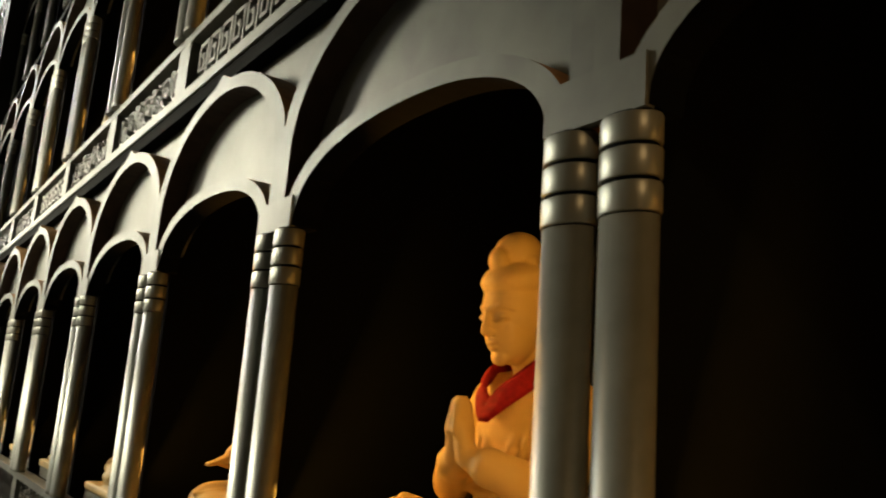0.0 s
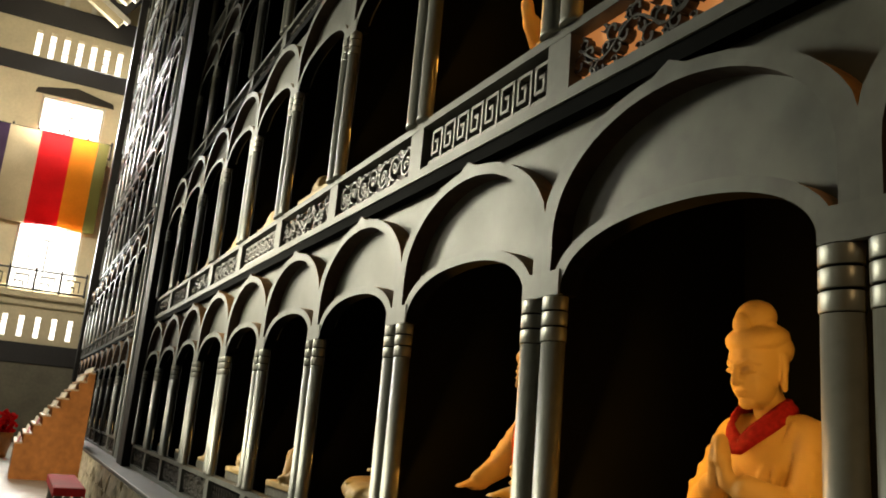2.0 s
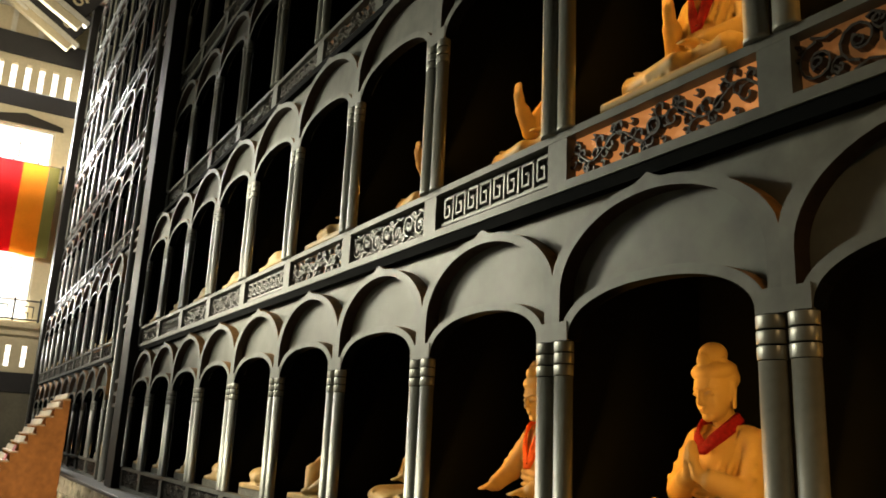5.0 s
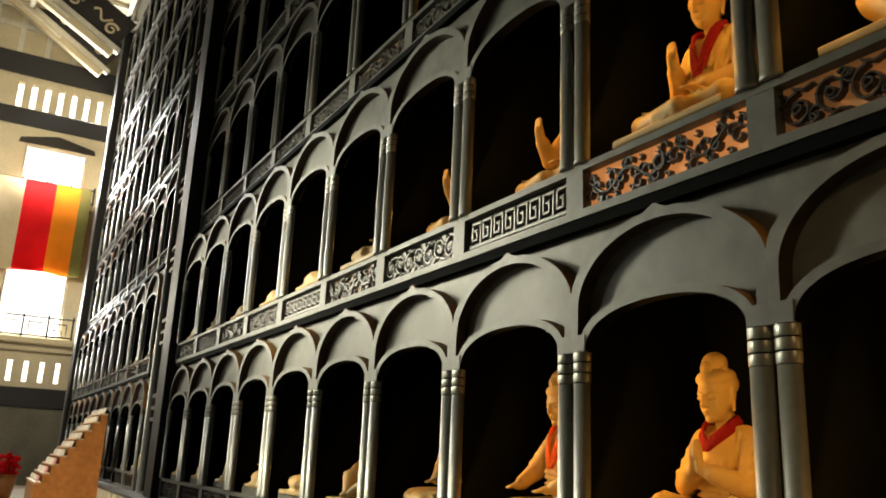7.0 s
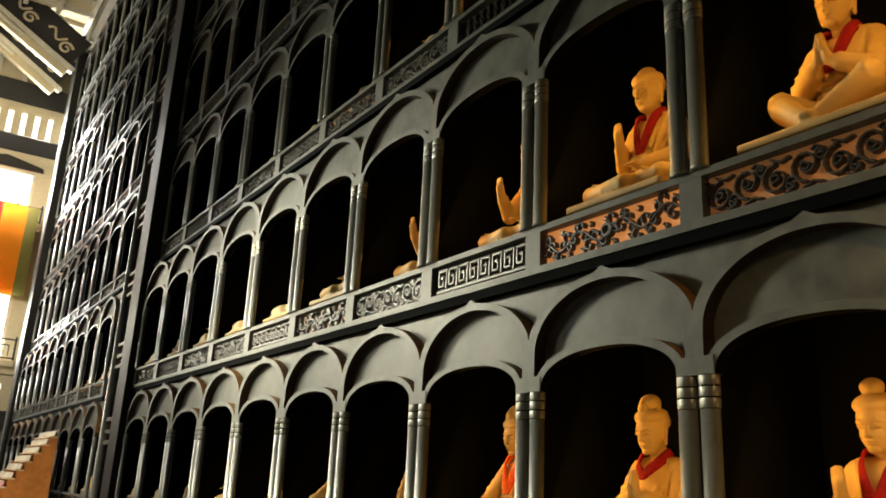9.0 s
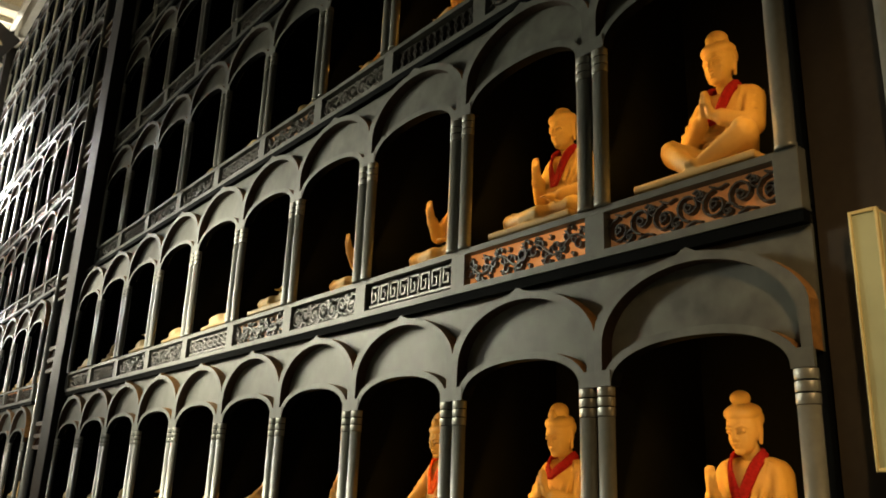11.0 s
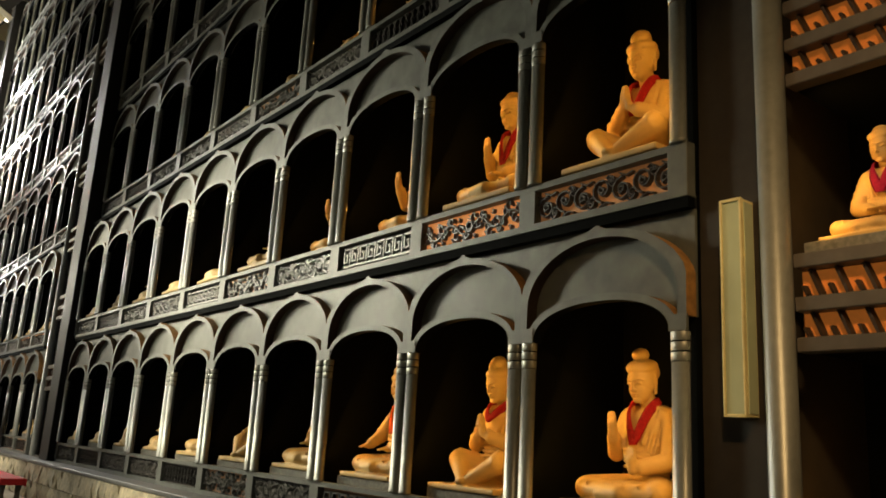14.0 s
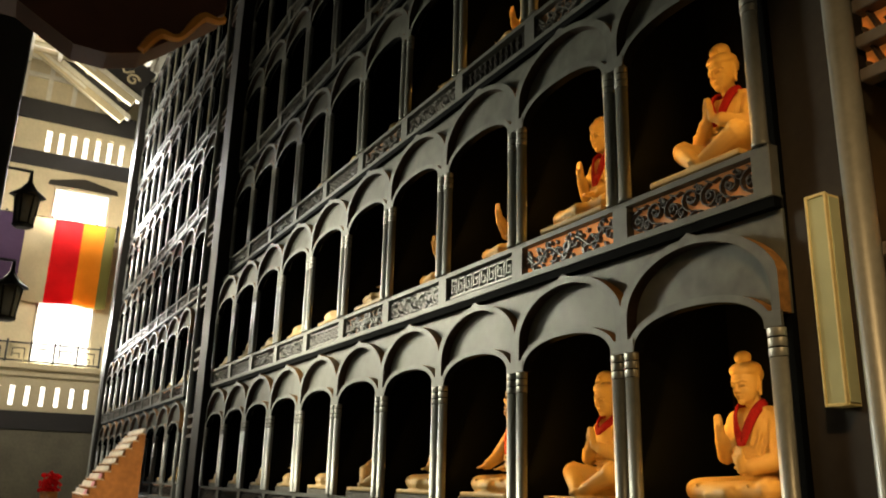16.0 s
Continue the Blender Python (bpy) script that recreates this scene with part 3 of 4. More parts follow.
def statue_head(hair, voxel):
    """Carved head with half-closed eyes, long ears and dressed hair, bowed a little."""
    bm = bmesh.new()
    limb(bm, (0.05, 0, 0.60), (0.025, 0, 0.70), 0.060, 0.050)
    neck_verts = set(bm.verts)
    blob(bm, (0.014, 0, 0.800), (0.102, 0.086, 0.108), 3)
    blob(bm, (-0.018, 0, 0.742), (0.074, 0.066, 0.088), 3)
    blob(bm, (-0.064, 0, 0.682), (0.024, 0.031, 0.024))
    limb(bm, (-0.090, 0, 0.806), (-0.106, 0, 0.752), 0.0075, 0.0120)
    for s in (-1, 1):
        blob(bm, (-0.044, 0.034 * s, 0.742), (0.034, 0.029, 0.046))
        blob(bm, (-0.097, 0.011 * s, 0.748), (0.011, 0.009, 0.008))
        limb(bm, (-0.091, 0.012 * s, 0.806), (-0.078, 0.040 * s, 0.815), 0.005, 0.005)
        limb(bm, (-0.078, 0.040 * s, 0.815), (-0.055, 0.066 * s, 0.802), 0.005, 0.004)
        blob(bm, (-0.075, 0.034 * s, 0.786), (0.013, 0.022, 0.0105))
        limb(bm, (-0.088, 0.018 * s, 0.779), (-0.070, 0.054 * s, 0.780), 0.0035, 0.003)
        limb(bm, (0.030, 0.084 * s, 0.812), (0.022, 0.088 * s, 0.770), 0.016, 0.014)
        limb(bm, (0.022, 0.088 * s, 0.770), (0.020, 0.080 * s, 0.712), 0.012, 0.011)
    blob(bm, (-0.090, 0, 0.7225), (0.011, 0.024, 0.0055))
    blob(bm, (-0.087, 0, 0.7100), (0.012, 0.019, 0.0070))
    # hair with a scalloped fringe
    blob(bm, (0.026, 0, 0.872), (0.106, 0.099, 0.056), 3)
    blob(bm, (0.050, 0, 0.835), (0.086, 0.096, 0.072), 3)
    if hair == "bun":
        blob(bm, (0.036, 0, 0.945), (0.068, 0.064, 0.058), 3)
        blob(bm, (-0.034, 0, 0.925), (0.026, 0.034, 0.042))
        limb(bm, (0.03, -0.050, 0.912), (0.03, 0.050, 0.912), 0.026, 0.026)
    elif hair == "knot":
        limb(bm, (0.03, 0, 0.89), (0.03, 0, 0.915), 0.050, 0.046)
        blob(bm, (0.028, 0, 0.950), (0.056, 0.054, 0.044), 3)
    else:
        blob(bm, (0.03, 0, 0.915), (0.062, 0.060, 0.044), 3)
    bmesh.ops.rotate(bm, cent=(0.03, 0, 0.70), matrix=Matrix.Rotation(-0.22, 3, "Y"), verts=[v for v in bm.verts if v not in neck_verts])
    return settled(bm, voxel, 1)


HEADS = {}


def statue_mesh(arms, hair, legs, voxel):
    """A robed figure seated cross-legged, facing -x, one metre high."""
    bm = bmesh.new()
    blob(bm, (0.07, 0, 0.17), (0.20, 0.27, 0.15))
    if legs == "flat":
        for s in (-1, 1):
            limb(bm, (0.05, 0.13 * s, 0.18), (-0.19, 0.385 * s, 0.165), 0.125, 0.108)
        limb(bm, (-0.19, 0.385, 0.15), (-0.29, -0.10, 0.14), 0.10, 0.075)
        limb(bm, (-0.19, -0.385, 0.15), (-0.27, 0.12, 0.12), 0.10, 0.075)
        blob(bm, (-0.13, 0, 0.13), (0.23, 0.40, 0.125))
        # hanging folds of the robe over the shins
        for i in range(11):
            y = -0.35 + i * 0.07
            x = -0.34 + 0.16 * (y / 0.42) ** 2
            limb(bm, (x + 0.055, y * 0.94, 0.205), (x + 0.005, y, 0.03), 0.016, 0.023)
        for i in range(4):
            limb(bm, (-0.05, 0.20 - i * 0.03, 0.27 - i * 0.012), (-0.30 + i * 0.02, 0.28 - i * 0.05, 0.215 - i * 0.01), 0.014, 0.012)
            limb(bm, (-0.05, -0.20 + i * 0.03, 0.27 - i * 0.012), (-0.30 + i * 0.02, -0.28 + i * 0.05, 0.215 - i * 0.01), 0.014, 0.012)
    else:
        lift = 0.05 if legs == "high" else 0.02
        for s in (-1, 1):
            limb(bm, (0.03, 0.12 * s, 0.17), (-0.17, 0.365 * s, 0.235 + lift), 0.122, 0.100)
            limb(bm, (-0.17, 0.365 * s, 0.225 + lift), (-0.28, 0.07 * s, 0.10), 0.094, 0.060)
            blob(bm, (-0.31, 0.02 * s, 0.085), (0.075, 0.06, 0.040))
            for i in range(4):
                limb(bm, (-0.02 - i * 0.03, 0.17 * s, 0.285 - i * 0.035), (-0.18 - i * 0.035, (0.36 - i * 0.05) * s, 0.335 + lift - i * 0.05), 0.013, 0.010)
        blob(bm, (-0.10, 0, 0.11), (0.19, 0.24, 0.10))
        for i in range(6):
            limb(bm, (-0.06, -0.10 + i * 0.04, 0.24), (-0.27, -0.13 + i * 0.052, 0.07), 0.016, 0.018)
    for v in bm.verts:
        v.co.z *= 0.70 if legs == "flat" else 0.84
        v.co.y *= 0.81 if legs == "flat" else 0.71
    add_box(bm, -0.36, 0.26, -0.43, 0.43, 0.0, 0.04)
    seat = set(bm.verts)
    # trunk, shoulders and the robe's slanting folds
    blob(bm, (0.07, 0, 0.34), (0.130, 0.180, 0.22), 3)
    blob(bm, (0.055, 0, 0.50), (0.118, 0.192, 0.125), 3)
    limb(bm, (0.055, -0.14, 0.575), (0.055, 0.14, 0.575), 0.062, 0.062)
    for s in (-1, 1):
        blob(bm, (0.06, 0.172 * s, 0.55), (0.078, 0.075, 0.076))
        limb(bm, (0.01, 0.11 * s, 0.620), (-0.062, 0.045 * s, 0.40), 0.017, 0.014)
        limb(bm, (0.00, 0.15 * s, 0.600), (-0.058, 0.085 * s, 0.36), 0.013, 0.014)
        limb(bm, (0.02, 0.185 * s, 0.590), (-0.040, 0.130 * s, 0.33), 0.011, 0.013)
    for i in range(4):
        limb(bm, (-0.055, 0.12, 0.36 - i * 0.035), (-0.062, -0.12, 0.33 - i * 0.03), 0.011, 0.011)
    # arms in wide sleeves
    up = {1: (0.06, 0.186, 0.54), -1: (0.06, -0.186, 0.54)}
    for s in (-1, 1):
        mode = arms[0] if s == 1 else arms[1]
        elbow = {"pray": (-0.03, 0.235, 0.335), "raise": (0.0, 0.245, 0.34), "high": (-0.06, 0.25, 0.35), "knee": (-0.03, 0.275, 0.36), "lap": (0.0, 0.255, 0.31), "offer": (-0.02, 0.255, 0.30)}[mode]
        palm = {"pray": (-0.165, 0.028, 0.41), "raise": (-0.125, 0.16, 0.45), "high": (-0.20, 0.17, 0.47), "knee": (-0.16, 0.29, 0.265), "lap": (-0.15, 0.04, 0.25), "offer": (-0.20, 0.09, 0.24)}[mode]
        e, h = Vector((elbow[0], elbow[1] * s, elbow[2])), Vector((palm[0], palm[1] * s, palm[2]))
        limb(bm, up[s], e, 0.072, 0.066)
        limb(bm, e, e.lerp(h, 0.72), 0.062, 0.047)
        limb(bm, e.lerp(h, 0.70), e.lerp(h, 0.76), 0.050, 0.050)
        limb(bm, e.lerp(h, 0.7), h, 0.034, 0.030)
        for i in range(3):
            a, b = Vector(up[s]).lerp(e, 0.25 + i * 0.28), Vector(up[s]).lerp(e, 0.45 + i * 0.26)
            limb(bm, a + Vector((-0.045, 0.045 * s, 0.02)), b + Vector((-0.062, -0.005, -0.02)), 0.014, 0.011)
        if mode == "pray":
            limb(bm, h, (-0.178, 0.017 * s, 0.475), 0.030, 0.022)
            for i in range(4):
                limb(bm, (-0.200 + i * 0.017, 0.015 * s, 0.47), (-0.192 + i * 0.012, 0.010 * s, 0.555 - abs(i - 1.4) * 0.010), 0.0115, 0.009)
        elif mode in ("raise", "high", "offer"):
            limb(bm, h, h + Vector((-0.01, 0, 0.055)), 0.034, 0.034)
            for i in range(4):
                y = h.y + (i - 1.5) * 0.019
                limb(bm, (h.x - 0.01, y, h.z + 0.06), (h.x - 0.015, y, h.z + 0.135 - abs(i - 1.5) * 0.008), 0.012, 0.009)
            limb(bm, (h.x - 0.015, h.y - 0.03 * s, h.z + 0.03), (h.x - 0.03, h.y - 0.045 * s, h.z + 0.085), 0.011, 0.009)
        else:
            blob(bm, h, (0.058, 0.042, 0.024))
            for i in range(4):
                limb(bm, (h.x - 0.03, h.y + (i - 1.5) * 0.017, h.z), (h.x - 0.085, h.y + (i - 1.5) * 0.016 - 0.01 * s, h.z - 0.012), 0.0105, 0.009)
    for v in bm.verts:
        if v not in seat:
            v.co.y *= 0.86
    near = voxel < 0.02
    if (hair, near) not in HEADS:
        HEADS[hair, near] = statue_head(hair, 0.0042 if near else 0.016)
    body = settled(bm, voxel, 1)
    bm = bmesh.new()
    bm.from_mesh(body)
    bm.from_mesh(HEADS[hair, near])
    me = bpy.data.meshes.new("statue")
    bm.to_mesh(me)
    bm.free()
    me.materials.append(STATUE)
    for p in me.polygons:
        p.use_smooth = True
    return me


STATUE_MES = {}


def statue(arms, hair, legs, loc, label, scale=1.0, turn=0.0, voxel=0.0095):
    key = arms, hair, legs, voxel
    if key not in STATUE_MES:
        STATUE_MES[key] = statue_mesh(arms, hair, legs, voxel)
    ob = new("statue", STATUE_MES[key])
    ob.matrix_world = Matrix.Translation(loc) @ Euler((0, 0, turn)).to_matrix().to_4x4() @ Matrix.Scale(scale, 4)
    return tagged(ob, label, "statue", "seated statues in the niches")


def scarf(mat, loc, length, label, scale=1.0, turn=0.0, wide=0.03):
    """A cloth loop that hangs in a V on the chest."""
    bm = bmesh.new()
    low = 0.655 - length
    half = [(0.115, 0.0, 0.665), (0.085, 0.070, 0.668), (0.020, 0.098, 0.652), (-0.048, 0.082, 0.60), (-0.088, 0.045, 0.60 + (low - 0.60) * 0.55), (-0.098, 0.006, low)]
    side = []
    for a, b in zip(half, half[1:]):
        for f in (0.0, 0.34, 0.67):
            side.append(Vector(a).lerp(Vector(b), f))
    side.append(Vector(half[-1]))
    for _ in range(2):
        side = [side[0]] + [(a + b * 2 + c) / 4 for a, b, c in zip(side, side[1:], side[2:])] + [side[-1]]
    pts = [(p.x, p.y, p.z) for p in side] + [(p.x, -p.y, p.z) for p in side[::-1]]
    n = len(pts) - 1
    rows_ = []
    for i, p in enumerate(pts):
        q0, q1 = Vector(pts[max(0, i - 1)]), Vector(pts[min(n, i + 1)])
        d = (q1 - q0).normalized()
        out = Vector((p[0] - 0.06, p[1] * 1.4, 0.05)).normalized()
        s = d.cross(out).normalized()
        o = s.cross(d).normalized()
        w = wide * (0.95 + 0.12 * (1 - abs(i / n * 2 - 1)))
        c = Vector(p)
        rows_.append([bm.verts.new(c + s * w * u + o * h) for u, h in ((-1, -0.004), (-0.6, 0.006), (-0.1, 0.003), (0.4, 0.007), (1, -0.002), (0.5, -0.012), (-0.5, -0.012))])
    m = len(rows_[0])
    for a, b in zip(rows_, rows_[1:]):
        for i in range(m):
            f = bm.faces.new((a[i], a[(i + 1) % m], b[(i + 1) % m], b[i]))
            f.smooth = True
    bm.faces.new(rows_[0])
    bm.faces.new(rows_[-1][::-1])
    ob = new("scarf", mesh("scarf", bm, mat))
    ob.matrix_world = Matrix.Translation(loc) @ Euler((0, 0, turn)).to_matrix().to_4x4() @ Matrix.Scale(scale, 4)
    return tagged(ob, label, "scarf")


SLAB_ME = {}


def slab(x0, x1, half, z0, z1, y, back):
    x1 = min(x1, 1.09 - back)
    key = round(z1 - z0, 3), back
    if key not in SLAB_ME:
        SLAB_ME[key] = mesh("stone_slab", box(x0, x1, -half, half, 0, z1 - z0, bevel=0.006), SLAB)
    ob = new("stone_slab", SLAB_ME[key])
    ob.location = (back, y, z0)
    return tagged(ob, "rough grey stone slab on the niche floor under a statue", "slab", "stone slabs under the statues")


PLAN = {
    (0, 0): (("raise", "offer"), "knot", "flat", RED, 0.25), (0, 1): (("pray", "pray"), "bun", "knees", RED, 0.13),
    (0, 2): (("knee", "lap"), "bun", "flat", ORANGE, 0.26), (0, 3): (("lap", "raise"), "cap", "flat", None, 0),
    (0, 4): (("knee", "knee"), "bun", "knees", None, 0), (0, 5): (("lap", "knee"), "cap", "flat", None, 0),
    (1, 0): (("pray", "pray"), "bun", "high", RED, 0.26), (1, 1): (("raise", "lap"), "cap", "flat", RED, 0.29),
    (1, 2): (("high", "lap"), "cap", "flat", RED, 0.2), (1, 3): (("high", "lap"), "bun", "flat", None, 0),
    (1, 4): (("lap", "raise"), "knot", "flat", None, 0), (2, 1): (("pray", "pray"), "bun", "flat", RED, 0.2),
    (2, 2): (("raise", "lap"), "cap", "flat", None, 0),
}
ARM_WORDS = {"pray": "palms together", "raise": "one palm raised", "high": "one palm held high", "knee": "a hand on the knee", "lap": "hands in the lap"}
MIXED = [(("lap", "knee"), "bun", "flat"), (("pray", "pray"), "bun", "knees"), (("raise", "lap"), "cap", "flat"), (("knee", "lap"), "bun", "flat"), (("lap", "lap"), "knot", "flat")]
for block in range(2):
    for k in range(4):
        for j in range(BAYS):
            near = block == 0 and (k, j) in PLAN
            pl = PLAN[k, j] if near else (*MIXED[(j * 3 + k * 2 + block) % 5], None, 0)
            y = block * PERIOD - 0.09 + (j + 0.5) * BAY
            x, z = tier(k)
            rise = 0.05 if k == 0 else 0.025
            slab(0.16 if k == 0 else 0.138, 0.92, 0.46, z - 0.012, z + rise + 0.02, y, x)
            deep = 0.12 if near and (k, j) in ((1, 2), (1, 3)) else (0.06 if k > 1 else 0.0)
            at = (x + 0.505 + deep, y + (0.045 if near and (k, j) == (0, 1) else 0.0), z + rise + 0.02)
            turn, size = 0.0, 1.03 if k == 0 else 1.10
            statue(pl[0], pl[1], pl[2], at, "cream stone seated statue with %s%s" % (ARM_WORDS[pl[0][0]], ", lit amber" if near else ""), size, turn, 0.0088 if near and j < 4 else (0.012 if near else 0.026))
            if pl[3]:
                scarf(pl[3], at, pl[4], "%s cloth scarf hung round the neck of a statue" % ("orange" if pl[3] is ORANGE else "red"), size, turn)


# ---- piers and lattice bays between the blocks ----
def pier(y0, y1):
    ob = new("wall_pier", mesh("wall_pier", box(0.15, 1.1, y0, y1, 0.0, TOP + 2.0), CHAR))
    return tagged(ob, "dark charcoal painted pier of the niche wall", "wall", kind="structure")


def round_post(y):
    bm = bmesh.new()
    lathe(bm, [(0.085, 0.62), (0.085, 0.66), (0.078, 0.67), (0.078, TOP + 1.9)], n=28)
    ob = new("round_post", mesh("round_post", bm, SHAFT))
    ob.location = (0.09, y, 0)
    return tagged(ob, "tall round grey painted post beside a pier", "post", "round posts of the niche wall")


def lattice_belt_meshes(w):
    beam = mesh("beam", box(0.07, 0.17, 0, w, 0, 0.075, bevel=0.006), GREY_B)
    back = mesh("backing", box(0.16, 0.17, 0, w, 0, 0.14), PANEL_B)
    bm = bmesh.new()
    ribbon(bm, [(0.0, 0.0), (0.055, 0.14)], 0.014, 0.115, 0.159)
    slat = mesh("slat", bm, UMBER)
    bm = bmesh.new()
    ribbon(bm, [(0.0, 0.0), (0.022, 0.05)], 0.012, 0.12, 0.159)
    chip = mesh("chip", bm, UMBER)
    return beam, back, slat, chip


GREY_B = material("brownish_grey_paint", (0.105, 0.09, 0.072), 0.5, grain=0.15, scale=12, bump=0.1)
LAT_W = 1.1
LAT = lattice_belt_meshes(LAT_W)


def lattice_belt(y0, z0):
    e = empty("lattice_belt", "brown grey timber belt with slanted slats before an orange ground", "belt", "lattice belts beside the piers", loc=(0, y0, z0))
    for dz in (0.0, 0.205, 0.43):
        share("beam", LAT[0], e, (0, 0, dz))
    for dz in (0.07, 0.285):
        b = share("backing", LAT[1], e, (0, 0, dz))
        for i in range(8):
            share("slat", LAT[2], b, (0, 0.04 + i * 0.135, 0))
            share("chip", LAT[3], b, (0, 0.115 + i * 0.135, 0.01))
    return e


def gap(y0, square=False):
    """Pier, post, lattice bay, post, pier, from y0 upwards."""
    if square:
        ob = new("wall_pillar", mesh("wall_pillar", box(-0.07, 1.1, y0 - 0.02, y0 + 0.595, 0.662, TOP + 2.0, bevel=0.012), PITCHB))
        tagged(ob, "square pitch black pillar between blocks of niches", "pillar", kind="structure")
    else:
        pier(y0, y0 + 0.44)
        round_post(y0 + 0.52)
    a = y0 + 0.60
    lb = None
    for n in range(9):
        z = 1.945 + n * 1.43
        if lb is None:
            lb = lattice_belt(a, z)
        else:
            copy_thing(lb, Matrix.Translation((0, a, z)))
    for z in (0.45, 0.62):
        sill = new("sill_beam", LAT[0])
        sill.location = (0, a, z)
        tagged(sill, "brown grey timber sill of the lattice bay", "beam")
    round_post(a + LAT_W + 0.10)
    pier(a + LAT_W + 0.16, a + LAT_W + 0.60)


PITCHB = material("pitch_black_paint", (0.014, 0.013, 0.012), 0.6, bump=0.1, spec=0.2)
gap(-0.107 - 2.30)
gap(13.50, True)
gap(PERIOD + 13.50, True)
LAT_LABEL = "smaller cream stone seated statue in a lattice bay, lit amber"
statue(("lap", "lap"), "cap", "flat", (0.46, -1.02, 2.53), LAT_LABEL, 0.68)
scarf(PLUM, (0.46, -1.02, 2.53), 0.24, "plum cloth scarf hung round the neck of a small statue", 0.68, wide=0.038)
statue(("raise", "lap"), "bun", "flat", (0.46, -1.05, 0.76), LAT_LABEL, 0.68)
for z_ in (2.455, 0.70):
    b_ = new("stone_slab", mesh("stone_slab", box(0.18, 0.75, -0.32, 0.32, 0, 2.53 - 2.455, bevel=0.005), SLAB))
    b_.location = (0, -1.03, z_ - (0.015 if z_ < 1 else 0))
    tagged(b_, "grey stone slab in a lattice bay under a small statue", "slab")
bm = bmesh.new()
for n_ in range(10):
    add_box(bm, 0.17, 1.1, -1.807, -0.707, 0.4 + 1.43 * n_ if n_ == 0 else 1.96 + 1.43 * (n_ - 1), (0.69 if n_ == 0 else 2.44 + 1.43 * (n_ - 1)))
tagged(new("wall_lattice_floor", mesh("wall_lattice_floor", bm, DARK)), "black floors behind the lattice belts", "wall", kind="structure")


def light_box():
    e = empty("wall_light_box", "upright gold framed light box with green frosted glass, unlit", "wall light", loc=(0, -0.385, 0))
    x0, x1, y0, y1, z0, z1 = 0.03, 0.149, -0.066, 0.066, 1.62, 2.80
    part("box_body", box(x0 + 0.012, x1, y0 + 0.004, y1 - 0.004, z0 + 0.004, z1 - 0.004, bevel=0.003), GOLD, e)
    for a in ((y0, y0 + 0.013, z0, z1), (y1 - 0.013, y1, z0, z1), (y0 + 0.0135, y1 - 0.0135, z0, z0 + 0.018), (y0 + 0.0135, y1 - 0.0135, z1 - 0.018, z1)):
        part("frame_bar", box(x0 - 0.012, x0 + 0.0115, *a, bevel=0.003), GOLD, e)
    part("glass", box(x0 - 0.002, x0 + 0.0118, y0 + 0.014, y1 - 0.014, z0 + 0.019, z1 - 0.019), GLASSG, e, "green frosted glass front")
    part("side_glass", box(x0 + 0.022, x1 - 0.014, y0 - 0.001, y0 + 0.0045, z0 + 0.022, z1 - 0.022), GLASSG, e, "green frosted glass side")


light_box()
# plain band above the top tier
tagged(new("trim_top", mesh("trim_top", box(0.04, 1.1, BACK_Y, LAST_Y, TOP, ROOF), OLIVE)), "plain olive grey band above the niches", "wall", kind="structure")
tagged(new("wall_end_pier", mesh("wall_end_pier", box(0.1, 1.1, BACK_Y, -2.42, 0.0, TOP), CHAR)), "dark pier closing the niche wall", "wall", kind="structure")


# ---- plinth ----
def plinth():
    e = tagged(new("plinth"), "low plinth of rough split limestone under a dark ledge", "plinth", kind="structure")
    part("core", box(-0.20, 0.2, BACK_Y + 0.5, LAST_Y - 0.01, 0.0, 0.60), MORTAR, e)
    part("ledge", box(-0.27, 0.2, BACK_Y + 0.5, LAST_Y - 0.01, 0.603, 0.658, bevel=0.008), CHAR_L, e, "dark grey stone ledge")
    rnd = random.Random(4)
    kinds = []
    for i in range(6):
        bm = bmesh.new()
        w = 0.20 + 0.035 * i
        add_box(bm, -0.07, 0.05, 0.006, w - 0.006, 0.008, 0.292)
        bmesh.ops.subdivide_edges(bm, edges=[ed for ed in bm.edges], cuts=1, use_grid_fill=True)
        for v in bm.verts:
            front = v.co.x < -0.03
            v.co.x += (rnd.uniform(-0.02, 0.03) if front else 0)
            v.co.y += rnd.uniform(-0.008, 0.008) * (1 if 0.02 < v.co.y < w - 0.02 else 0.4)
            v.co.z += rnd.uniform(-0.008, 0.008) * (1 if 0.02 < v.co.z < 0.28 else 0.3)
        kinds.append((w, mesh("stone", bm, STONE)))
    for course in range(2):
        y = 3.0 + course * 0.11
        while y < 26.0:
            w, me = rnd.choice(kinds)
            share("stone", me, e, (-0.205, y, 0.004 + course * 0.299))
            y += w


CHAR_L = material("dark_grey_stone", (0.10, 0.10, 0.092), 0.6, grain=0.2, scale=10, bump=0.2)
plinth()


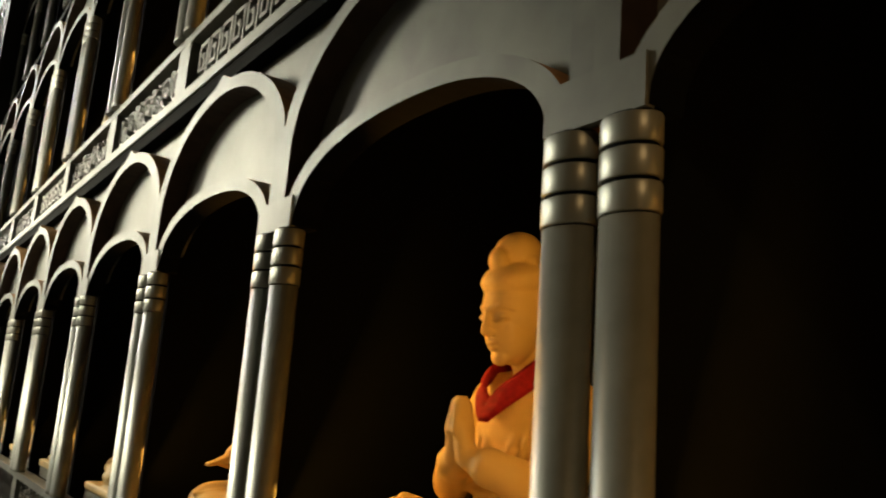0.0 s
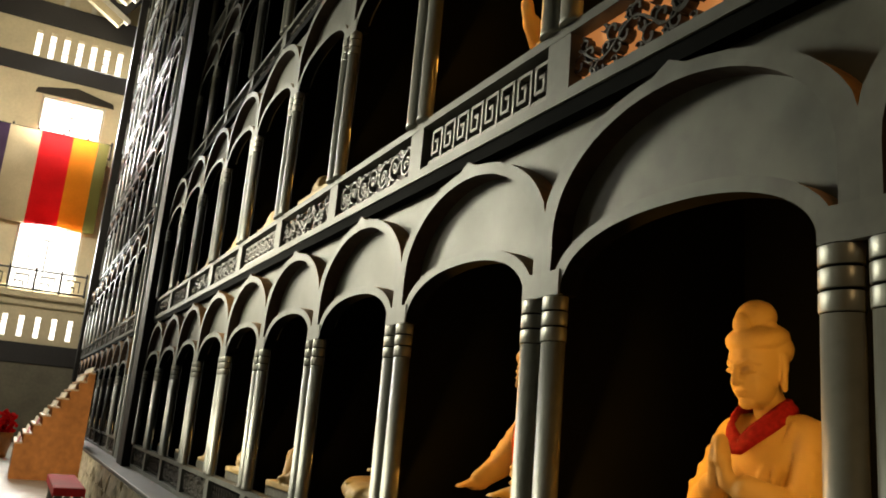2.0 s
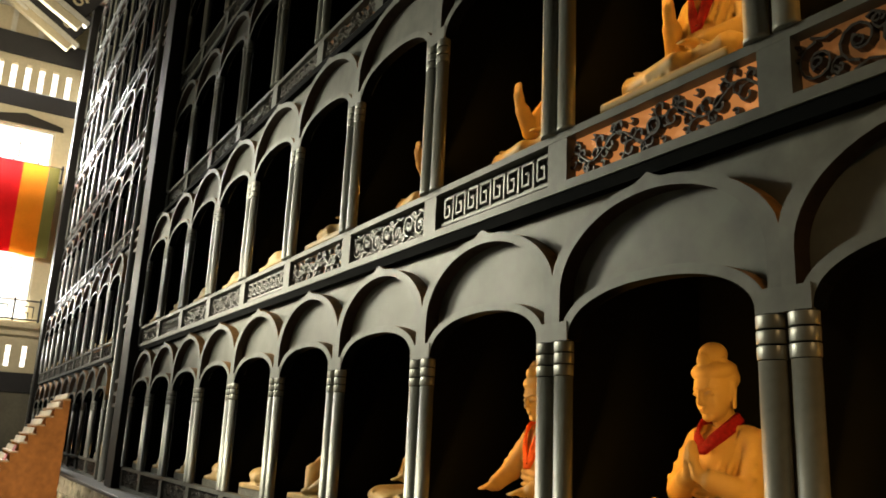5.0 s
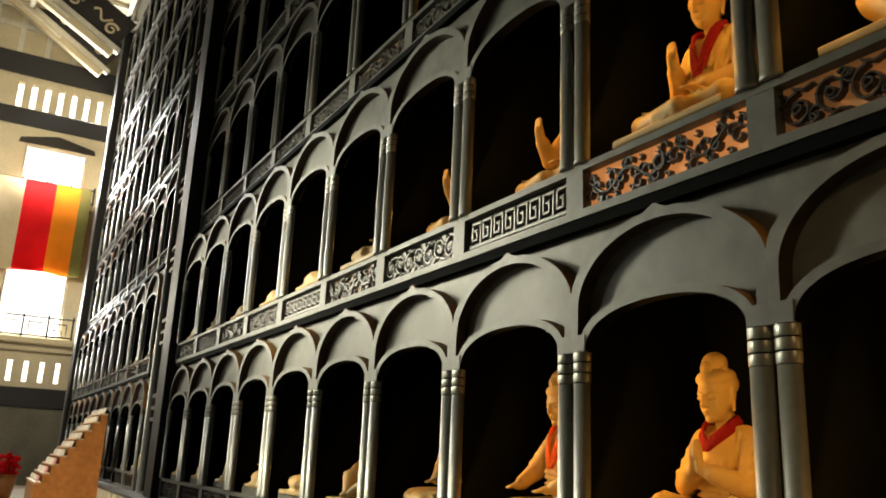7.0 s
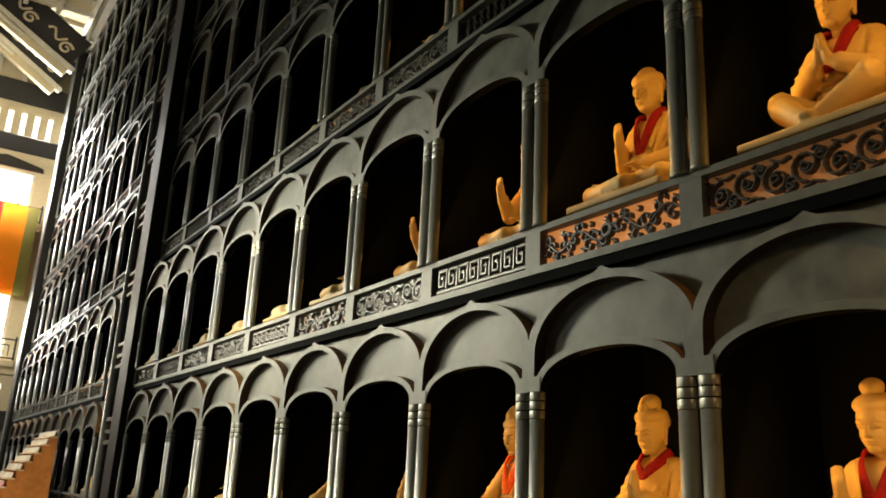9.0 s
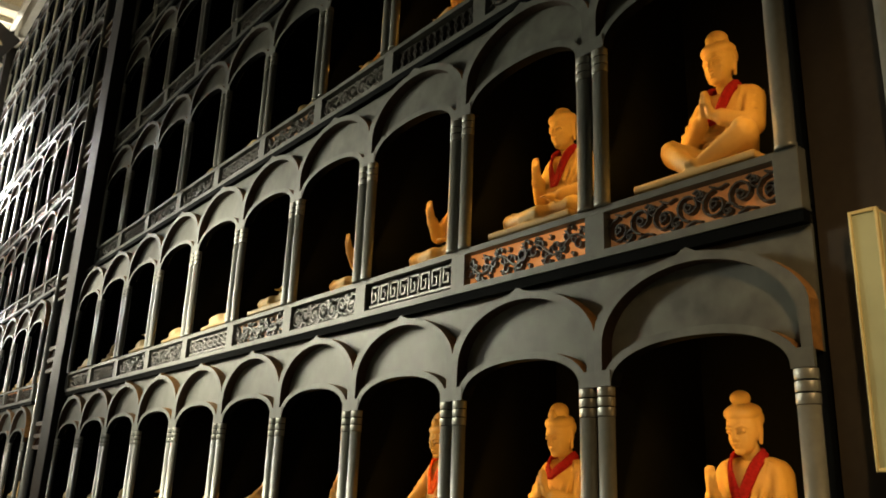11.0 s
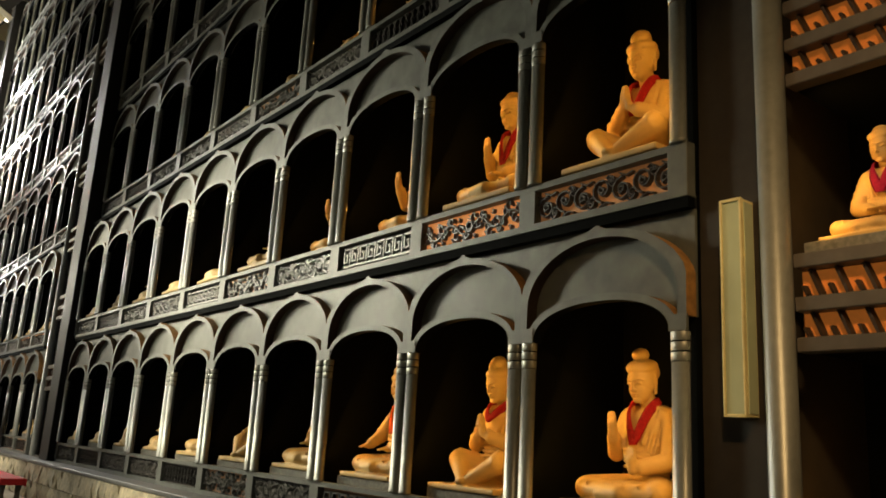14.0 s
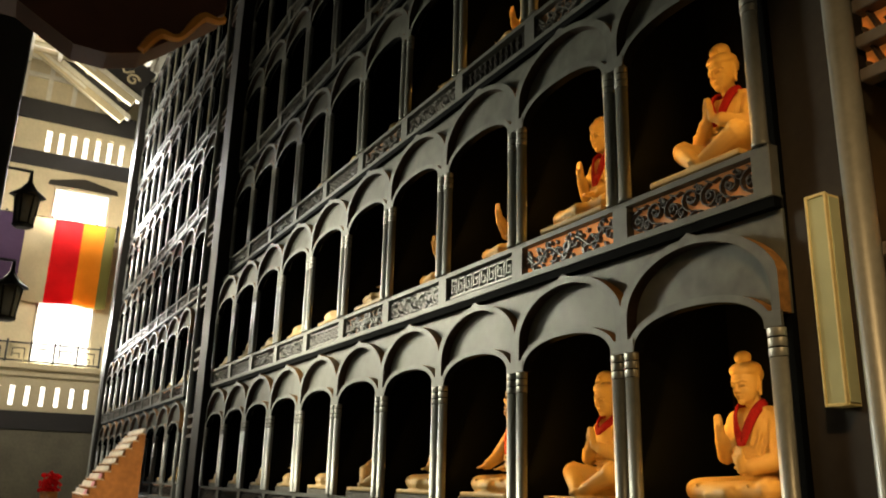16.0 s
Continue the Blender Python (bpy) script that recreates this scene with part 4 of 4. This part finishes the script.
# ---- loose things in the hall ----
def bench():
    e = empty("bench", "low bench with a bright red cloth over its seat", "bench", loc=(-0.80, 13.3, 0))
    part("seat", box(-0.17, 0.17, -1.05, 1.05, 0.35, 0.40, bevel=0.01), PALEW, e)
    bm = box(-0.19, 0.19, -1.08, 1.08, 0.402, 0.425, bevel=0.008)
    add_box(bm, -0.20, -0.185, -1.08, 1.08, 0.30, 0.418, bevel=0.004)
    add_box(bm, 0.185, 0.20, -1.08, 1.08, 0.30, 0.418, bevel=0.004)
    add_box(bm, -0.19, 0.19, -1.095, -1.08, 0.32, 0.418, bevel=0.004)
    part("cloth", bm, REDB, e, "bright red cloth")
    for y in (-0.9, 0.9):
        for x in (-0.12, 0.12):
            bm = bmesh.new()
            lathe(bm, [(0.045, 0), (0.055, 0.02), (0.04, 0.16), (0.055, 0.345)], x, y, 10)
            part("leg", bm, SLAB, e)


REDB = material("bright_red_cloth", (0.80, 0.025, 0.03), 0.8, grain=0.1, scale=40, bump=0.2)
bench()


def stepped_stand():
    """A tiered wooden stand for votive cards, its side towards the walk."""
    e = empty("stepped_stand", "orange brown wooden stepped stand full of small votive cards", "stand", loc=(0, 18.0, 0))
    n, x0, x1, z0, z1, depth = 9, -1.50, -0.28, 0.66, 2.10, 2.2
    dx, dz = (x1 - x0) / n, (z1 - z0) / (n - 1)
    for y in (0.0, depth):
        out = [(x0, 0.0)] + [q for i in range(n) for q in ((x0 + i * dx, z0 + i * dz), (x0 + (i + 1) * dx, z0 + i * dz))] + [(x1, 0.0)]
        bm = bmesh.new()
        a = [bm.verts.new((x, y, z)) for x, z in out]
        b = [bm.verts.new((x, y + 0.03, z)) for x, z in out]
        bm.faces.new(a)
        bm.faces.new(b[::-1])
        for i in range(len(out)):
            k = (i + 1) % len(out)
            bm.faces.new((a[i], a[k], b[k], b[i]))
        part("side_panel", bm, STANDW, e)
    part("back_panel", box(x1 - 0.03, x1, 0.031, depth - 0.001, 0, z1), STANDW, e)
    part("front_panel", box(x0, x0 + 0.03, 0.031, depth - 0.001, 0, z0 - 0.03), STANDW, e)
    for i in range(n):
        part("step", box(x0 + i * dx - 0.02, x0 + (i + 1) * dx, -0.02, depth + 0.04, z0 + i * dz + 0.001, z0 + i * dz + 0.035, bevel=0.005), PALEW, e)
    card = mesh("votive_card", box(-0.012, 0.012, -0.07, 0.07, 0, 0.12, bevel=0.003), CARD)
    pink = mesh("votive_card", box(-0.012, 0.012, -0.07, 0.07, 0, 0.12, bevel=0.003), PINK)
    for i in range(n):
        for j in range(12):
            c = new("votive_card", pink if i < 3 and j < 2 else card)
            c.matrix_world = pose(x0 + (i + 0.35) * dx, 18.06 + j * 0.18, z0 + i * dz + 0.035, 0, 16, 0)
            tagged(c, "small %s votive card leaning on a wooden step" % ("pink" if i < 3 and j < 2 else "cream"), "card", "votive cards on the stand")


stepped_stand()


def red_bush():
    bm = bmesh.new()
    rnd = random.Random(9)
    for _ in range(160):
        a, r = rnd.uniform(0, 6.28), rnd.uniform(0, 0.30)
        c = Vector((r * math.cos(a), r * math.sin(a), 0.45 + rnd.uniform(-0.2, 0.35) * (1.1 - r)))
        bmesh.ops.create_icosphere(bm, subdivisions=1, radius=rnd.uniform(0.03, 0.06), matrix=Matrix.Translation(c))
    e = empty("flower_pot", "pot of red flowers on the floor by the stand", "plant", loc=(-1.75, 24.0, 0))
    flowers = tagged(part("flower_mass", bm, FLAG_R, e), kind="stuff")
    flowers.location = (0, 0, 0.35)
    bm = bmesh.new()
    lathe(bm, [(0.16, 0), (0.24, 0.45), (0.25, 0.62), (0.22, 0.62)], n=18)
    part("pot", bm, STANDW, e)


red_bush()


# ---- end wall: balconies, banner ----
def balcony(z0, z1):
    e = empty("balcony_rail", "dark iron balcony railing with square fret infill", "railing", "balcony railings of the end wall", loc=(0, LAST_Y - 0.35, 0))
    x0, x1 = HALL_X + 0.02, -0.05
    part("balcony_floor", box(x0, x1, 0, 0.345, z0 - 0.24, z0 - 0.02, bevel=0.02), CREAM, e)
    for z in (z0 + 0.06, z1):
        part("rail", box(x0, x1, 0.02, 0.07, z - 0.03, z + 0.03, bevel=0.008), IRON, e)
    n = int((x1 - x0) / 0.82)
    for i in range(n + 1):
        x = x1 - 0.05 - i * 0.82
        bm = box(x - 0.035, x + 0.035, 0.015, 0.075, z0 - 0.02, z1 + 0.12, bevel=0.01)
        part("post", bm, IRON, e)
        h = z1 - z0
        for a in ((x - 0.62, x - 0.20, z0 + h * 0.72), (x - 0.62, x - 0.36, z0 + h * 0.42)):
            part("fret_bar", box(a[0], a[1], 0.03, 0.06, a[2] - 0.02, a[2] + 0.02), IRON, e)
        for a in ((x - 0.62, z0 + h * 0.28, z0 + h * 0.72), (x - 0.20, z0 + h * 0.2, z0 + h * 0.74), (x - 0.36, z0 + h * 0.2, z0 + h * 0.44)):
            part("fret_bar", box(a[0] - 0.018, a[0] + 0.018, 0.031, 0.059, a[1], a[2]), IRON, e)


balcony(5.12, 5.85)
balcony(10.28, 10.86)


def banner():
    e = empty("banner", "long cloth banner in violet, cream, red, orange and olive stripes", "banner", loc=(0, LAST_Y - 0.42, 0))
    for x0, x1, m in ((-5.2, -3.45, FLAG_P), (-3.45, -2.44, FLAG_Y), (-2.44, -1.40, FLAG_R), (-1.40, -0.56, FLAG_O), (-0.56, -0.18, FLAG_G)):
        bm = bmesh.new()
        n = 10
        top, bot = [], []
        for i in range(n + 1):
            x = x0 + (x1 - x0) * i / n
            for row, z in ((top, 10.83), (bot, 7.45)):
                row.append([bm.verts.new((x, 0.03 * math.sin(x * 6.0) + d, z + (0.03 * math.sin(x * 3) if z < 8 else 0))) for d in (-0.006, 0.006)])
        for i in range(n):
            for d in (0, 1):
                bm.faces.new((top[i][d], top[i + 1][d], bot[i + 1][d], bot[i][d]))
            bm.faces.new((bot[i][0], bot[i + 1][0], bot[i + 1][1], bot[i][1]))
            bm.faces.new((top[i][0], top[i + 1][0], top[i + 1][1], top[i][1]))
        part("stripe", bm, m, e, smooth=True)


banner()


# ---- roof timbers ----
def truss(y, x0, z0, x1, z1, label):
    e = empty("roof_truss", label, "beam", "roof timbers", loc=(0, y, 0))
    d = Vector((x1 - x0, 0, z1 - z0))
    m = Matrix.Translation((x0, 0, z0)) @ Matrix.Rotation(-math.atan2(d.z, d.x), 4, "Y")
    L = d.length

    def bar(name, a, mat):
        bm = box(*a, bevel=0.02)
        bmesh.ops.transform(bm, matrix=m, verts=bm.verts)
        part(name, bm, mat, e)
    bar("rafter", (0, L, -0.12, 0.12, -0.22, 0.0), WHITE)
    bar("rafter_side", (0.05, L * 0.97, -0.14, 0.14, -0.52, -0.225), CREAM)
    bar("moulding", (L * 0.18, L * 0.62, -0.20, -0.145, -0.40, -0.28), WHITE)
    bar("board", (0.0, L * 0.95, 0.02, 0.08, 0.004, 1.25), BEAM)
    bm = bmesh.new()
    for c in (0.22, 0.55, 0.85):
        y0 = L * c
        ribbon(bm, spiral(y0, 0.42, 0.26, 0.05, 0.6, 1.3, 18), lambda f: 0.055 - 0.02 * f, -0.02, 0.018)
        ribbon(bm, [(y0 - 0.9 + i * 0.09, 0.62 + 0.16 * math.sin(i * 0.9)) for i in range(9)], 0.045, -0.02, 0.018)
    for v in bm.verts:
        v.co = m @ Vector((v.co.y, v.co.x, v.co.z))
    tagged(part("scroll_carving", bm, CREAM, e, "pale carved cloud scroll"), kind="stuff")


truss(28.4, -4.6, 18.0, -0.22, 15.45, "cream rafter with carved black scroll board under the roof")
truss(31.1, -4.8, 18.6, -0.25, 15.75, "cream rafter with carved black scroll board by the end wall")


def coffers():
    e = tagged(new("ceiling_coffers"), "cream coffered soffit with pale ribs", "ceiling", kind="structure")
    part("field", box(-4.5, 0.03, 19.0, 31.5, 17.62, 17.7), CREAM, e)
    for i in range(5):
        x = -0.06 - i * 1.08
        part("rib", box(x - 0.08, x + 0.08, 19.0, 31.5, 17.42, 17.617), WHITE, e)
    for i in range(12):
        y = 19.1 + i * 1.1
        part("rib", box(-4.5, 0.03, y - 0.07, y + 0.07, 17.45, 17.615), WHITE, e)


coffers()


# ---- canopy, post and lanterns on the visitors' side ----
def canopy():
    e = empty("canopy", "dark hanging canopy with a wavy gilded edge", "canopy", loc=(0, -0.6, 0))
    low = [(-5.2, 2.60), (-3.98, 2.56), (-3.894, 2.51), (-3.808, 2.462), (-3.709, 2.459), (-3.611, 2.49), (-3.54, 2.55), (-3.36, 2.72)]
    bm = bmesh.new()
    band(bm, low, [(x, 3.4) for x, z in low], 0.0, 0.12, 0, 0)
    for v in bm.verts:
        v.co = Vector((v.co.y, v.co.x, v.co.z))
    part("roof_slab", bm, REDWOOD, e, "dark red brown lacquered board")
    bm = bmesh.new()
    pts = []
    for i in range(29):
        f = i / 28
        pts.append((-3.615 + 0.25 * f, 2.505 + 0.20 * f + 0.022 * math.sin(f * 12.0 - 0.6)))
    ribbon(bm, pts, lambda f: 0.013 + 0.004 * math.sin(f * 12), -0.03, -0.004)
    for v in bm.verts:
        v.co = Vector((v.co.y, v.co.x, v.co.z))
    part("gilded_edge", bm, GILT, e, "wavy gilded edge")
    for x in (-5.0, -3.5):
        bm = bmesh.new()
        limb(bm, (x, 0.06, 3.39), (x, 0.06, ROOF - 0.02), 0.015, 0.015)
        part("hanger", bm, IRON, e)


REDWOOD = material("red_brown_lacquer", (0.11, 0.032, 0.014), 0.5, grain=0.2, scale=10)
GILT = material("gilt_orange", (0.85, 0.36, 0.05), 0.4, metal=0.2, grain=0.1)
canopy()
tagged(new("canopy_post", mesh("canopy_post", box(-4.75, -4.06, 7.95, 8.6, 0, ROOF, bevel=0.02), BEAM)), "dark square timber post of the hall", "post")


def lantern(x, y, z):
    e = empty("lantern", "dark hanging lantern with pale panes and a flared roof", "lantern", "lanterns on the post", loc=(x, y, z))
    bm = bmesh.new()
    lathe(bm, [(0.10, 0.0), (0.13, 0.03), (0.13, 0.05)], n=6)
    part("tray", bm, IRON, e)
    bm = bmesh.new()
    lathe(bm, [(0.105, 0.05), (0.14, 0.42)], n=6)
    part("pane_body", bm, PANE, e, "pale grey panes")
    for i in range(6):
        a = i * math.pi / 3
        bm = bmesh.new()
        r = 0.012
        limb(bm, (0.108 * math.cos(a), 0.108 * math.sin(a), 0.05), (0.143 * math.cos(a), 0.143 * math.sin(a), 0.42), r, r)
        part("bar", bm, IRON, e)
    bm = bmesh.new()
    lathe(bm, [(0.22, 0.42), (0.20, 0.45), (0.10, 0.52), (0.03, 0.62), (0.02, 0.75)], n=6)
    part("roof", bm, IRON, e)
    part("bracket", box(-0.45, 0.02, -0.015, 0.015, 0.75, 0.78), IRON, e)


PANE = material("pale_pane", (0.30, 0.30, 0.27), 0.3)
lantern(-3.78, 8.1, 4.15)
lantern(-3.80, 8.1, 2.95)
